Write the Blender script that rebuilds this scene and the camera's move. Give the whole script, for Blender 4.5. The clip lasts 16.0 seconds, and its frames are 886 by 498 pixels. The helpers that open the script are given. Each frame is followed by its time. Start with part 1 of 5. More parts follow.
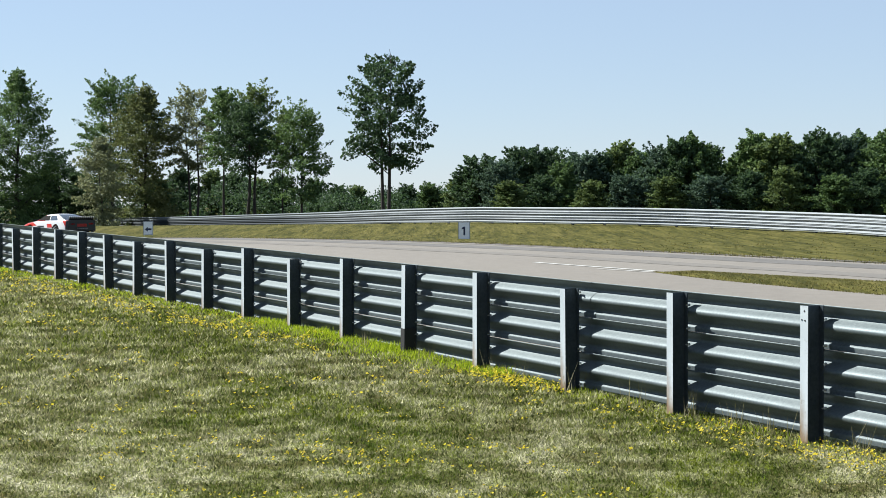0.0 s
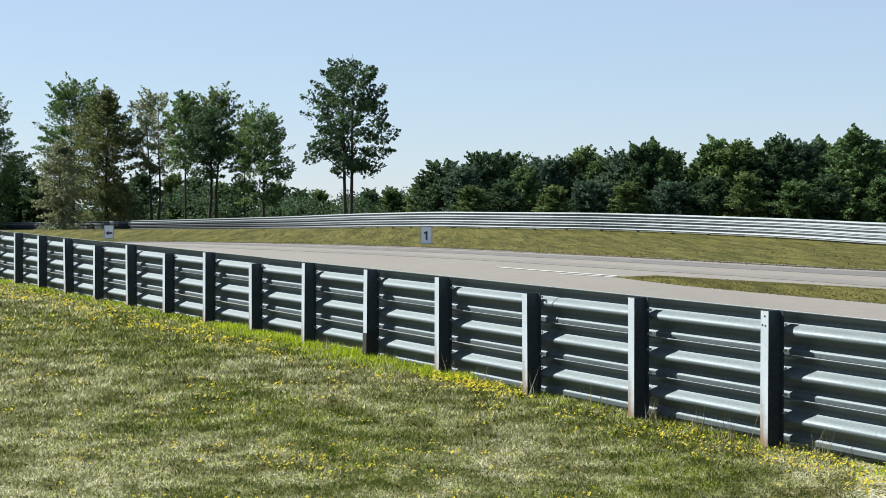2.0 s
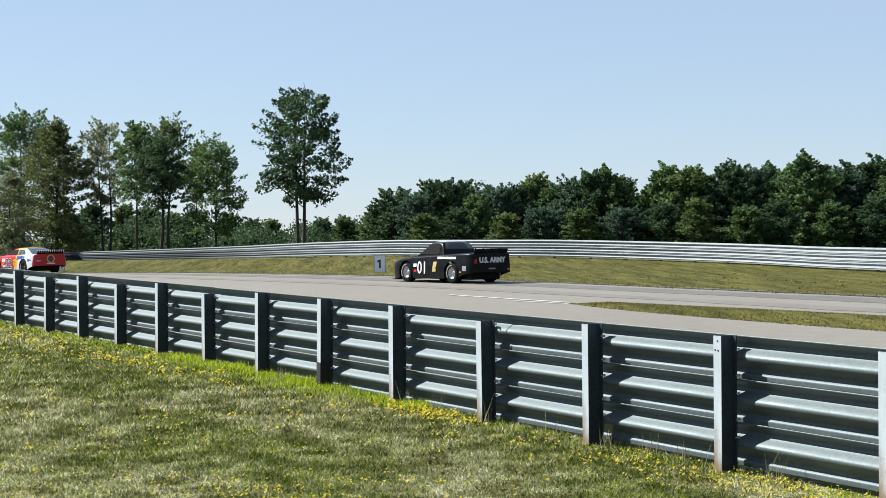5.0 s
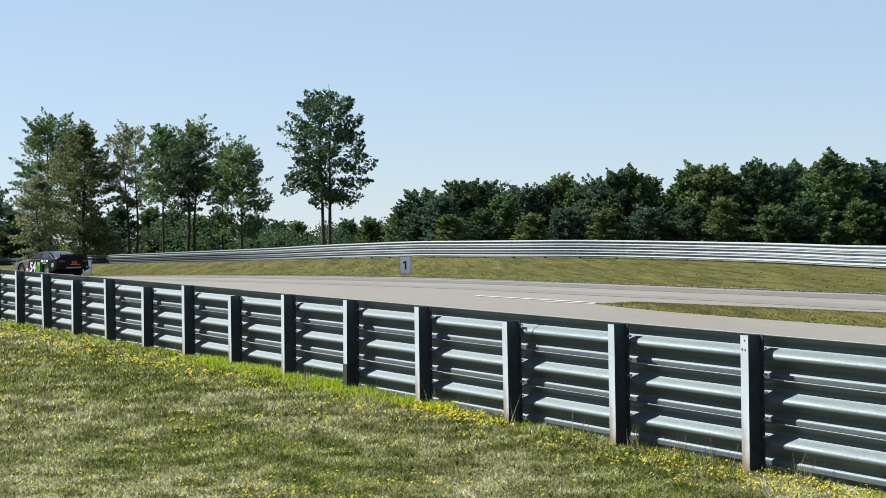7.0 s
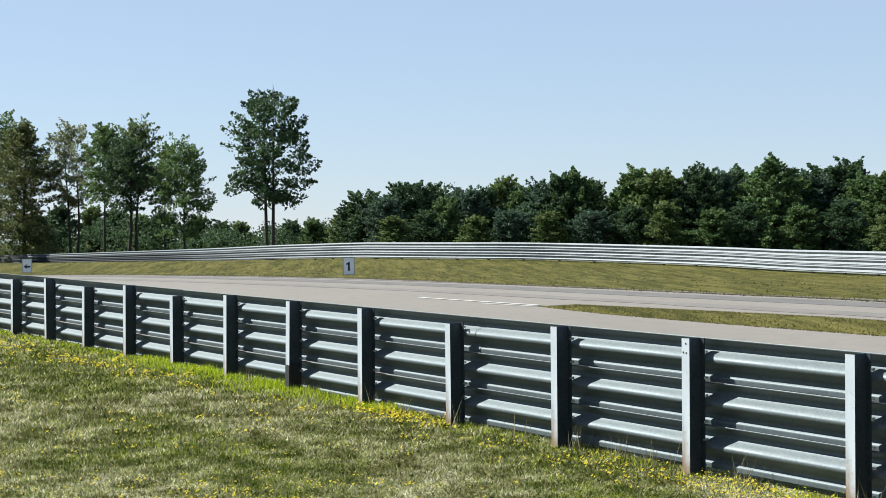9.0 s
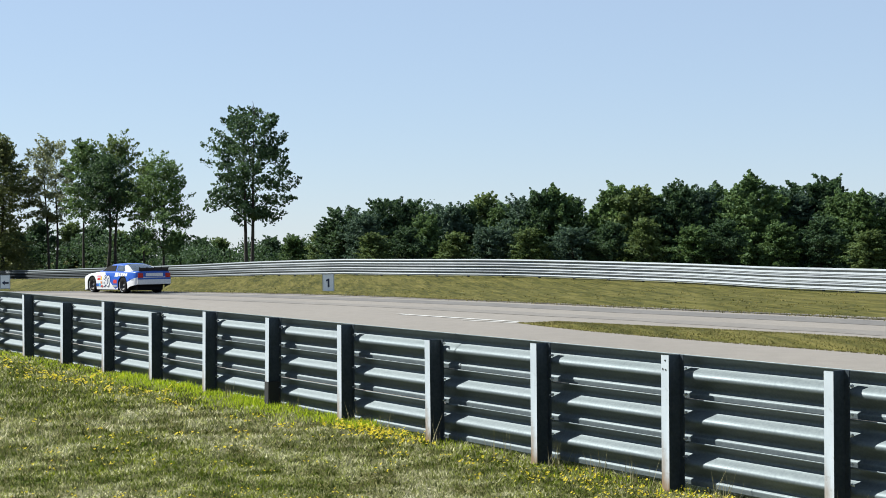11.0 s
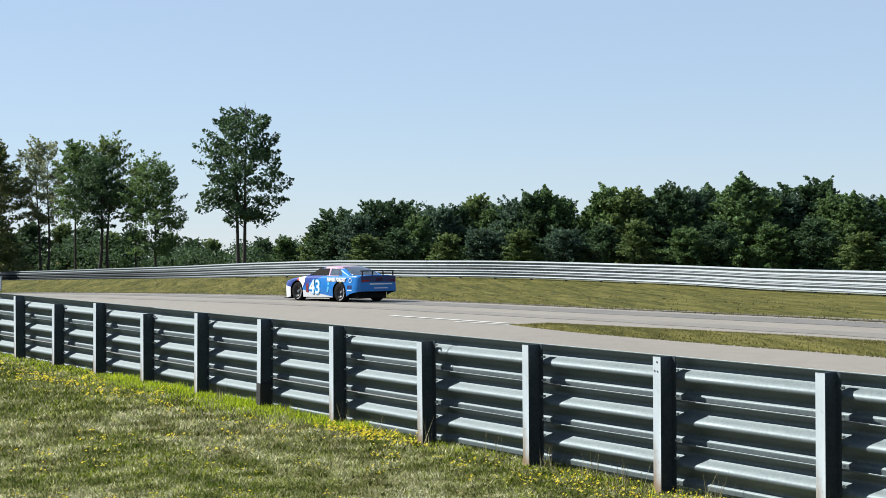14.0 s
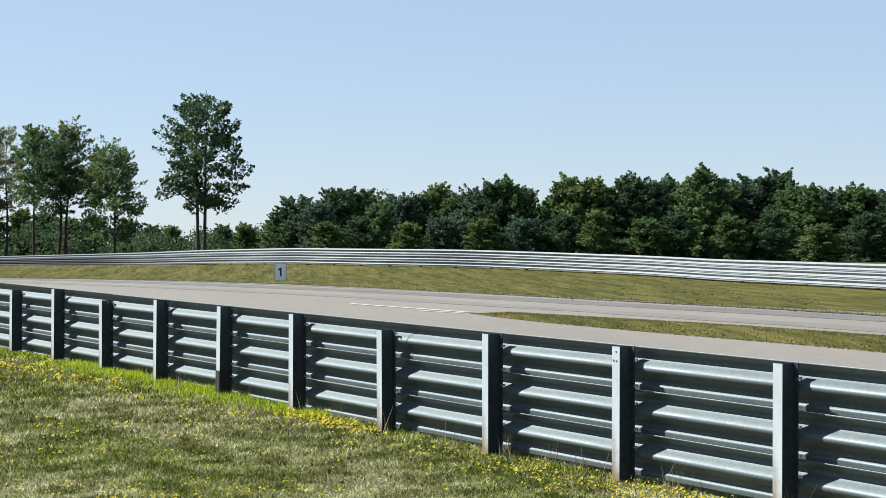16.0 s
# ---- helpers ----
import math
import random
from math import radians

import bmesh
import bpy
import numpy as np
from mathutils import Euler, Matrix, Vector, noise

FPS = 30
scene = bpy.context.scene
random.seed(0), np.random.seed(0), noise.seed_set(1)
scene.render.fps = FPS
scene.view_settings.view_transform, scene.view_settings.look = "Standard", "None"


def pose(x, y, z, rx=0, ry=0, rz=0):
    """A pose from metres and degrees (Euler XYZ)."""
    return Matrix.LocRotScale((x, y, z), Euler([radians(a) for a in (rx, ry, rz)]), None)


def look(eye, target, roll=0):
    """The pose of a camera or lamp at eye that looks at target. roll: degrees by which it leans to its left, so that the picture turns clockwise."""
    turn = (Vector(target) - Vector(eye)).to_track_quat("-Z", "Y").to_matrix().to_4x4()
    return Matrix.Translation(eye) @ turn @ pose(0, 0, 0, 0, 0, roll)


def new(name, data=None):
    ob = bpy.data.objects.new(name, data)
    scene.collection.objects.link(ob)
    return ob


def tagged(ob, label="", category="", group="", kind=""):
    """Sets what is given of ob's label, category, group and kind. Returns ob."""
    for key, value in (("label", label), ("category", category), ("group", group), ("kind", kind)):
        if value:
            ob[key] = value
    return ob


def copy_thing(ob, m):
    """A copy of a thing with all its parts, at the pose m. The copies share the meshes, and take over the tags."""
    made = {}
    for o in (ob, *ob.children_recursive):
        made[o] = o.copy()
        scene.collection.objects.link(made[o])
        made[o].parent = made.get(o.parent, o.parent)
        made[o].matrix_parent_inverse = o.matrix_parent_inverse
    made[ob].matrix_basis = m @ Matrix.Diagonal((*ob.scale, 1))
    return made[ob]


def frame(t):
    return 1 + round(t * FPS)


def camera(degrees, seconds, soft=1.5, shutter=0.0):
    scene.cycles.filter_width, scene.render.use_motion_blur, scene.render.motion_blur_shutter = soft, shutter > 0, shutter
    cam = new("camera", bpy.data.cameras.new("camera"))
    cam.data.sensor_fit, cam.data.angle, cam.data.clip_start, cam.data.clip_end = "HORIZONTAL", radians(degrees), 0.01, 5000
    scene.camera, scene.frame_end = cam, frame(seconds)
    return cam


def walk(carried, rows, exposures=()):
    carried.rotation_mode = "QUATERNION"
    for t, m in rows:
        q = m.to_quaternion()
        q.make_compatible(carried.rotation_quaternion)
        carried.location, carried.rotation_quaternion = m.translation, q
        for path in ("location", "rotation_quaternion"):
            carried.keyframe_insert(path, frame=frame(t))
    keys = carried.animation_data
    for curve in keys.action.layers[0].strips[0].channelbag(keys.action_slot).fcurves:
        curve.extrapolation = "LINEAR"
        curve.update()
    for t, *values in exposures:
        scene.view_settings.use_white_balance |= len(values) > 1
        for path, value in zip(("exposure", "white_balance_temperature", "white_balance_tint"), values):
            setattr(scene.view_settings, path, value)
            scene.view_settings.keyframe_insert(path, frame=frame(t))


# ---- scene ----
EYE = (0.0, 0.0, 1.62)
cam = camera(31.28, 16.0, soft=0.65)
STOPS = 1.12
walk(cam, [
    (0.0, pose(*EYE, 88.302, 0.400, -0.012)), (0.5, pose(*EYE, 88.286, 0.288, 0.220)),
    (1.0, pose(*EYE, 88.326, 0.274, -0.051)), (1.5, pose(*EYE, 88.374, 0.215, -0.627)),
    (2.0, pose(*EYE, 88.461, 0.229, -1.375)), (2.5, pose(*EYE, 88.592, 0.244, -2.185)),
    (3.0, pose(*EYE, 88.743, 0.362, -2.928)), (3.5, pose(*EYE, 88.896, 0.386, -3.471)),
    (3.7, pose(*EYE, 88.988, 0.411, -3.627)), (6.0, pose(*EYE, 89.588, 1.103, -2.273)),
    (6.5, pose(*EYE, 89.559, 1.190, -2.010)), (7.0, pose(*EYE, 89.512, 1.095, -2.152)),
    (7.5, pose(*EYE, 89.472, 0.991, -2.576)), (8.0, pose(*EYE, 89.429, 0.834, -3.162)),
    (8.5, pose(*EYE, 89.450, 0.711, -3.731)), (9.0, pose(*EYE, 89.543, 0.664, -4.193)),
    (9.5, pose(*EYE, 89.683, 0.606, -4.534)), (10.0, pose(*EYE, 89.867, 0.641, -4.735)),
    (10.2, pose(*EYE, 89.932, 0.639, -4.799)), (12.5, pose(*EYE, 90.283, 0.581, -5.021)),
    (13.0, pose(*EYE, 90.232, 0.620, -5.141)), (13.5, pose(*EYE, 90.204, 0.588, -5.228)),
    (14.0, pose(*EYE, 90.189, 0.544, -5.211)), (14.5, pose(*EYE, 90.157, 0.536, -5.143)),
    (15.0, pose(*EYE, 90.068, 0.441, -5.365)), (15.5, pose(*EYE, 89.934, 0.320, -5.908)),
    (16.0, pose(*EYE, 89.769, 0.107, -6.634)),
], [(0.0, STOPS, 6150, 7), (16.0, STOPS, 6150, 7)])

# world, sun, exposure
SUN_AZ, SUN_EL = radians(-68), radians(43)
world = bpy.data.worlds.new("world")
scene.world = world
world.use_nodes = True
wn = world.node_tree
sky = wn.nodes.new("ShaderNodeTexSky")
sky.sky_type, sky.sun_disc = "NISHITA", False
sky.sun_elevation, sky.sun_rotation = SUN_EL, SUN_AZ
sky.altitude, sky.air_density, sky.dust_density, sky.ozone_density = 600, 1.0, 0.1, 2.0
haze = wn.nodes.new("ShaderNodeMix")
haze.data_type = "RGBA"
haze.inputs[0].default_value, haze.inputs[7].default_value = 0.56, (5.3, 6.2, 7.9, 1)
wn.links.new(sky.outputs[0], haze.inputs[6])
wn.links.new(haze.outputs[2], wn.nodes["Background"].inputs[0])
wn.nodes["Background"].inputs[1].default_value = 0.052
sun = new("sun", bpy.data.lights.new("sun", "SUN"))
sun.data.energy, sun.data.angle, sun.data.color = 5.0, radians(0.5), (1.0, 0.95, 0.86)
sd = Vector((math.sin(SUN_AZ) * math.cos(SUN_EL), math.cos(SUN_AZ) * math.cos(SUN_EL), math.sin(SUN_EL)))
sun.matrix_world = look(sd * 50, (0, 0, 0))


# ---- materials ----
def material(name, rough=0.6, metal=0.0):
    m = bpy.data.materials.new(name)
    m.use_nodes = True
    b = m.node_tree.nodes["Principled BSDF"]
    b.inputs["Roughness"].default_value, b.inputs["Metallic"].default_value = rough, metal
    return m, m.node_tree, b


def node(nt, kind, **values):
    n = nt.nodes.new(kind)
    for k, v in values.items():
        if k.startswith("i_"):
            n.inputs[k[2:].replace("_", " ")].default_value = v
    return n


def noise_of(nt, scale, detail=4.0, coords="Object", rough=0.55, stretch=None):
    tc = nt.nodes.new("ShaderNodeTexCoord")
    n = node(nt, "ShaderNodeTexNoise", i_Scale=scale, i_Detail=detail, i_Roughness=rough)
    src = tc.outputs[coords]
    if stretch:
        mp = nt.nodes.new("ShaderNodeMapping")
        mp.inputs["Scale"].default_value = stretch
        nt.links.new(src, mp.inputs["Vector"])
        src = mp.outputs[0]
    nt.links.new(src, n.inputs["Vector"])
    return n.outputs["Fac"]


def ramp(nt, fac, *stops):
    r = nt.nodes.new("ShaderNodeValToRGB")
    e = r.color_ramp.elements
    while len(e) < len(stops):
        e.new(0.5)
    for el, (p, c) in zip(e, stops):
        el.position, el.color = p, (*c, 1)
    nt.links.new(fac, r.inputs[0])
    return r.outputs[0]


def mix(nt, fac, a, b, blend="MIX"):
    m = nt.nodes.new("ShaderNodeMix")
    m.data_type, m.blend_type = "RGBA", blend
    for sock, v in ((m.inputs[0], fac), (m.inputs[6], a), (m.inputs[7], b)):
        if isinstance(v, bpy.types.NodeSocket):
            nt.links.new(v, sock)
        else:
            sock.default_value = v if isinstance(v, (int, float)) else (*v, 1)
    return m.outputs[2]


def bump(nt, b, height, strength=0.3, distance=0.02):
    n = node(nt, "ShaderNodeBump", i_Strength=strength, i_Distance=distance)
    nt.links.new(height, n.inputs["Height"])
    nt.links.new(n.outputs[0], b.inputs["Normal"])


def grainy(name, a, c, scale=8.0, rough=0.6, metal=0.0, fine=60.0, bumps=0.15, dist=0.01, coords="Object", stretch=None):
    """A surface of two colours mixed at a coarse and a fine scale, with a fine relief."""
    m, nt, b = material(name, rough, metal)
    n1, n2 = noise_of(nt, scale, 5, coords, stretch=stretch), noise_of(nt, fine, 3, coords)
    col = ramp(nt, n1, (0.3, a), (0.7, c))
    col = mix(nt, 0.35, col, ramp(nt, n2, (0.3, [v * 0.6 for v in a]), (0.7, [min(1, v * 1.3) for v in c])))
    nt.links.new(col, b.inputs["Base Color"])
    if bumps:
        bump(nt, b, n2, bumps, dist)
    return m


def plain(name, c, rough=0.5, metal=0.0, coat=0.0):
    m, nt, b = material(name, rough, metal)
    n = noise_of(nt, 14, 3)
    nt.links.new(ramp(nt, n, (0.3, [v * 0.88 for v in c]), (0.7, [min(1, v * 1.06) for v in c])), b.inputs["Base Color"])
    if coat:
        b.inputs["Coat Weight"].default_value, b.inputs["Coat Roughness"].default_value = coat, 0.05
    return m


def grass_colour(nt, per_blade):
    """Green to straw: broad dry patches, small mottling, and every blade a little different."""
    big = noise_of(nt, 0.45, 3, "Object", stretch=(1.0, 0.55, 1.0))
    mid = noise_of(nt, 2.6, 4, "Object")
    small = noise_of(nt, 11, 3, "Object", stretch=(1.0, 0.4, 1.0))
    green = ramp(nt, mid, (0.40, (0.0583, 0.0878, 0.00686)), (0.60, (0.184, 0.211, 0.0206)))
    straw = ramp(nt, mid, (0.40, (0.205, 0.185, 0.075)), (0.62, (0.56, 0.53, 0.36)))
    dry = ramp(nt, big, (0.43, (0, 0, 0)), (0.56, (1, 1, 1)))
    dry = mix(nt, 0.45, dry, ramp(nt, small, (0.45, (0, 0, 0)), (0.58, (1, 1, 1))))
    if per_blade:
        g = nt.nodes.new("ShaderNodeNewGeometry")
        own = ramp(nt, g.outputs["Random Per Island"], (0.58, (0, 0, 0)), (0.66, (1, 1, 1)))
        dry = mix(nt, 0.55, dry, own)
        hash_ = nt.nodes.new("ShaderNodeMath")
        hash_.operation = "MULTIPLY"
        hash_.inputs[1].default_value = 37.3
        nt.links.new(g.outputs["Random Per Island"], hash_.inputs[0])
        part_ = nt.nodes.new("ShaderNodeMath")
        part_.operation = "FRACT"
        nt.links.new(hash_.outputs[0], part_.inputs[0])
        shade = ramp(nt, part_.outputs[0], (0.0, (0.35, 0.38, 0.35)), (0.6, (0.9, 0.9, 0.9)), (1.0, (1.5, 1.5, 1.45)))
        return mix(nt, 1.0, mix(nt, dry, green, straw), shade, "MULTIPLY")
    return mix(nt, dry, green, straw)


GRASS, nt, b = material("mown grass", 0.9)
b.inputs["Specular IOR Level"].default_value = 0.06
n = noise_of(nt, 45, 4)
col = mix(nt, ramp(nt, n, (0.35, (0, 0, 0)), (0.65, (1, 1, 1))), grass_colour(nt, False), (0.0272, 0.0306, 0.00816))
nt.links.new(col, b.inputs["Base Color"])
bump(nt, b, n, 0.6, 0.04)

FIELD, nt, b = material("field grass", 0.95)
b.inputs["Specular IOR Level"].default_value = 0.06
n1, n2, n3 = noise_of(nt, 0.16, 5, stretch=(0.72, 1.58, 0.72)), noise_of(nt, 1.6, 6, rough=0.75, stretch=(1.0, 0.09, 1.0)), noise_of(nt, 7, 4, stretch=(1.0, 0.06, 1.0))
col = ramp(nt, n1, (0.32, (0.037, 0.042, 0.00798)), (0.5, (0.0625, 0.0594, 0.012)), (0.68, (0.095, 0.0795, 0.0226)))
col = mix(nt, 0.6, col, ramp(nt, n2, (0.40, (0.018, 0.0226, 0.00466)), (0.5, (0.0701, 0.0686, 0.0146)), (0.60, (0.144, 0.125, 0.0386))))
col = mix(nt, 0.3, col, ramp(nt, n3, (0.40, (0.018, 0.0217, 0.00531)), (0.62, (0.148, 0.13, 0.0398))))
nt.links.new(col, b.inputs["Base Color"])
bump(nt, b, n2, 0.9, 0.15)
SOIL = grainy("dark soil edge", (0.020, 0.017, 0.012), (0.060, 0.050, 0.034), 3, 0.95, fine=20, bumps=0.5)


def blade_material(name, colour=None):
    m, nt, b = material(name, 0.7)
    b.inputs["Specular IOR Level"].default_value = 0.15
    if colour:
        g = nt.nodes.new("ShaderNodeNewGeometry")
        col = ramp(nt, g.outputs["Random Per Island"], (0.1, colour[0]), (0.9, colour[1]))
    else:
        col = grass_colour(nt, True)
    nt.links.new(col, b.inputs["Base Color"])
    tr = nt.nodes.new("ShaderNodeBsdfTranslucent")
    nt.links.new(col, tr.inputs[0])
    ms = nt.nodes.new("ShaderNodeMixShader")
    ms.inputs[0].default_value = 0.45
    nt.links.new(b.outputs[0], ms.inputs[1])
    nt.links.new(tr.outputs[0], ms.inputs[2])
    nt.links.new(ms.outputs[0], nt.nodes["Material Output"].inputs[0])
    return m


BLADE = blade_material("grass blades")
LUSH = blade_material("lush grass blades", ((0.172, 0.258, 0.01), (0.483, 0.56, 0.035)))
WEED = blade_material("dry stalks", ((0.1768, 0.1632, 0.068), (0.374, 0.34, 0.2176)))
VERGE = blade_material("verge grass", ((0.0753, 0.0782, 0.0209), (0.23, 0.196, 0.0719)))
PETAL = blade_material("yellow petals", ((0.60, 0.47, 0.02), (0.72, 0.62, 0.08)))

ASPHALT, nt, b = material("worn asphalt", 0.85)
n1, n2, n3 = noise_of(nt, 0.25, 5, stretch=(0.78, 0.195, 0.78)), noise_of(nt, 3, 5), noise_of(nt, 90, 2)
col = ramp(nt, n1, (0.3, (0.153, 0.131, 0.106)), (0.7, (0.195, 0.171, 0.14)))
col = mix(nt, 0.3, col, ramp(nt, n2, (0.35, (0.127, 0.111, 0.0897)), (0.65, (0.211, 0.187, 0.155))))
col = mix(nt, 0.25, col, ramp(nt, n3, (0.35, (0.0632, 0.0605, 0.0566)), (0.65, (0.221, 0.211, 0.191))))
nt.links.new(col, b.inputs["Base Color"])
bump(nt, b, n3, 0.3, 0.01)
FADED = grainy("faintly rubbered asphalt", (0.118, 0.106, 0.09), (0.155, 0.14, 0.12), 1.2, 0.85, fine=9, bumps=0.1, stretch=(1.0, 0.35, 1.0))
RUBBERED = grainy("rubbered asphalt", (0.078, 0.073, 0.066), (0.125, 0.115, 0.102), 1.2, 0.85, fine=9, bumps=0.1, stretch=(1.0, 0.35, 1.0))
LINE = grainy("worn white line", (0.374, 0.3672, 0.34), (0.544, 0.544, 0.5168), 5, 0.8)

GALV, nt, b = material("galvanised steel", 0.6, 0.45)
n1, n2 = noise_of(nt, 3.0, 5, stretch=(1, 1, 5)), noise_of(nt, 45, 3)
col = ramp(nt, n1, (0.3, (0.0835, 0.106, 0.115)), (0.7, (0.117, 0.139, 0.148)))
col = mix(nt, 0.35, col, ramp(nt, n2, (0.35, (0.0636, 0.0814, 0.0914)), (0.65, (0.143, 0.165, 0.17))))
nt.links.new(col, b.inputs["Base Color"])
nt.links.new(ramp(nt, n1, (0.3, (0.52,) * 3), (0.7, (0.66,) * 3)), b.inputs["Roughness"])
bump(nt, b, n2, 0.06, 0.004)


def barrier_steel(name, far_shade):
    """Galvanised steel with shade painted into its colour, ever darker towards the far end."""
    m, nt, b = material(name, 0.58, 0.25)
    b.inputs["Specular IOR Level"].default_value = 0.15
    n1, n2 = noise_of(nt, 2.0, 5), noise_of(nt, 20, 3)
    near_steel = mix(nt, 0.35, ramp(nt, n1, (0.3, (0.19, 0.207, 0.222)), (0.7, (0.265, 0.285, 0.298))), ramp(nt, n2, (0.3, (0.13, 0.145, 0.155)), (0.7, (0.33, 0.35, 0.365))))
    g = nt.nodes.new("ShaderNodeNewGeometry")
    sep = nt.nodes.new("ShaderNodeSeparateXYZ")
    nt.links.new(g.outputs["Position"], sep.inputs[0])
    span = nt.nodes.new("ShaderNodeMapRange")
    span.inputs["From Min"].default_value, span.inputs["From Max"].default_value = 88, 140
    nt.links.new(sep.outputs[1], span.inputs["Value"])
    nt.links.new(mix(nt, span.outputs[0], near_steel, far_shade), b.inputs["Base Color"])
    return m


# far tones hold painted shade; the upper beam's is lighter for its bright lip
BARRIER_STEEL = barrier_steel("barrier steel, far end painted in shade", (0.022, 0.028, 0.034))
BARRIER_TOP = barrier_steel("barrier steel, upper beam, lighter painted shade", (0.11, 0.125, 0.135))
# post zinc twice: a shaded copy here, a sunlit one with stains and rust below
ZINC_SHADED = grainy("zinc painted in shade", (0.0434, 0.057, 0.0694), (0.0744, 0.0899, 0.102), 6.0, 0.45, 0.6, fine=40, bumps=0.05)
ZINC_LIT, nt, b = material("zinc painted sunlit, stained, rust at the foot", 0.65, 0.0)
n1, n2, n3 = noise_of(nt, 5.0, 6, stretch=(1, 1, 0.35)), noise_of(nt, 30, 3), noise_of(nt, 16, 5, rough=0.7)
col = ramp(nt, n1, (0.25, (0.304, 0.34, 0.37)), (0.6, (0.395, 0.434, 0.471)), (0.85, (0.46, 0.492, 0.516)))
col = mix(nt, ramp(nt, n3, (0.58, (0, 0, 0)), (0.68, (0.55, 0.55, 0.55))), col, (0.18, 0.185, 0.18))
tc = nt.nodes.new("ShaderNodeTexCoord")
sep = nt.nodes.new("ShaderNodeSeparateXYZ")
nt.links.new(tc.outputs["Object"], sep.inputs[0])
add = nt.nodes.new("ShaderNodeMath")
nt.links.new(sep.outputs[2], add.inputs[0])
nt.links.new(n1, add.inputs[1])
rust = ramp(nt, add.outputs[0], (0.52, (1, 1, 1)), (0.82, (0, 0, 0)))
col = mix(nt, rust, col, (0.17, 0.115, 0.065))
nt.links.new(col, b.inputs["Base Color"])
bump(nt, b, n2, 0.08, 0.004)
SCORCHED = plain("scorched steel", (0.012, 0.012, 0.013), 0.7)
BOLT = plain("zinc bolt", (0.45, 0.46, 0.47), 0.35, 0.6)
BARK = grainy("bark", (0.017, 0.0143, 0.0116), (0.0408, 0.034, 0.0272), 3, 0.9, fine=25, bumps=0.5, dist=0.05)


def leaf_material(name, a, c, top=None):
    m, nt, b = material(name, 0.65)
    b.inputs["Specular IOR Level"].default_value = 0.22
    g = nt.nodes.new("ShaderNodeNewGeometry")
    n = noise_of(nt, 0.35, 3)
    col = mix(nt, 0.5, ramp(nt, g.outputs["Random Per Island"], (0.1, a), (0.9, c)), ramp(nt, n, (0.35, a), (0.65, top or c)))
    nt.links.new(col, b.inputs["Base Color"])
    tr = nt.nodes.new("ShaderNodeBsdfTranslucent")
    nt.links.new(mix(nt, 0.5, col, (c[0] * 1.5, c[1] * 1.4, c[2])), tr.inputs[0])
    ms = nt.nodes.new("ShaderNodeMixShader")
    ms.inputs[0].default_value = 0.3
    nt.links.new(b.outputs[0], ms.inputs[1])
    nt.links.new(tr.outputs[0], ms.inputs[2])
    nt.links.new(ms.outputs[0], nt.nodes["Material Output"].inputs[0])
    return m


LEAF_DARK = leaf_material("dark maple leaves", (0.0205, 0.0467, 0.025), (0.0644, 0.112, 0.0496))
LEAF_MID = leaf_material("green leaves", (0.042, 0.0815, 0.0318), (0.114, 0.183, 0.065))
LEAF_LIGHT = leaf_material("light green leaves", (0.0474, 0.0868, 0.0309), (0.145, 0.197, 0.0697))
LEAF_COOL = leaf_material("blue-green leaves", (0.0312, 0.0653, 0.0438), (0.0847, 0.135, 0.0939))
LEAF_RUST = leaf_material("browning oak leaves", (0.0475, 0.0759, 0.0289), (0.133, 0.159, 0.059), (0.14, 0.14, 0.0603))
LEAF_PALE = leaf_material("pale ash leaves", (0.0894, 0.116, 0.0625), (0.231, 0.253, 0.149))


# ---- building helpers ----
def part(name, bm, mat, parent=None, label="", smooth=False):
    """Links a bmesh (or a ready mesh) as one mesh object, under a thing or a part."""
    if isinstance(bm, bmesh.types.BMesh):
        me = bpy.data.meshes.new(name)
        bm.to_mesh(me)
        bm.free()
    else:
        me = bm
    if mat and not me.materials:
        me.materials.append(mat)
    if smooth:
        me.polygons.foreach_set("use_smooth", [True] * len(me.polygons))
    ob = new(name, me)
    if parent:
        ob.parent = parent
    if label:
        tagged(ob, label)
    return ob


def mesh_of(name, verts, faces, mat=None):
    me = bpy.data.meshes.new(name)
    me.from_pydata([tuple(v) for v in verts], [], faces)
    me.update()
    if mat:
        me.materials.append(mat)
    return me


def fast_mesh(name, verts, sides, mat):
    """Many equal faces of so many sides, none of them sharing a corner."""
    verts = np.asarray(verts, np.float32).reshape(-1, 3)
    me = bpy.data.meshes.new(name)
    n = len(verts)
    me.vertices.add(n)
    me.vertices.foreach_set("co", verts.ravel())
    me.loops.add(n)
    me.loops.foreach_set("vertex_index", np.arange(n, dtype=np.int32))
    me.polygons.add(n // sides)
    me.polygons.foreach_set("loop_start", np.arange(0, n, sides, dtype=np.int32))
    me.update(calc_edges=True)
    me.materials.append(mat)
    return me


def box(bm, x0, x1, y0, y1, z0, z1, m=None, bevel=0.0):
    r = bmesh.ops.create_cube(bm, size=1.0, matrix=Matrix.LocRotScale(((x0 + x1) / 2, (y0 + y1) / 2, (z0 + z1) / 2), None, (x1 - x0, y1 - y0, z1 - z0)))
    if bevel:
        edges = {e for v in r["verts"] for e in v.link_edges}
        out = bmesh.ops.bevel(bm, geom=list(edges), offset=bevel, segments=2, affect="EDGES", profile=0.5)
        vs = {v for f in out["faces"] for v in f.verts} | {v for v in r["verts"] if v.is_valid}
    else:
        vs = set(r["verts"])
    if m is not None:
        bmesh.ops.transform(bm, matrix=m, verts=list(vs))
    return bm


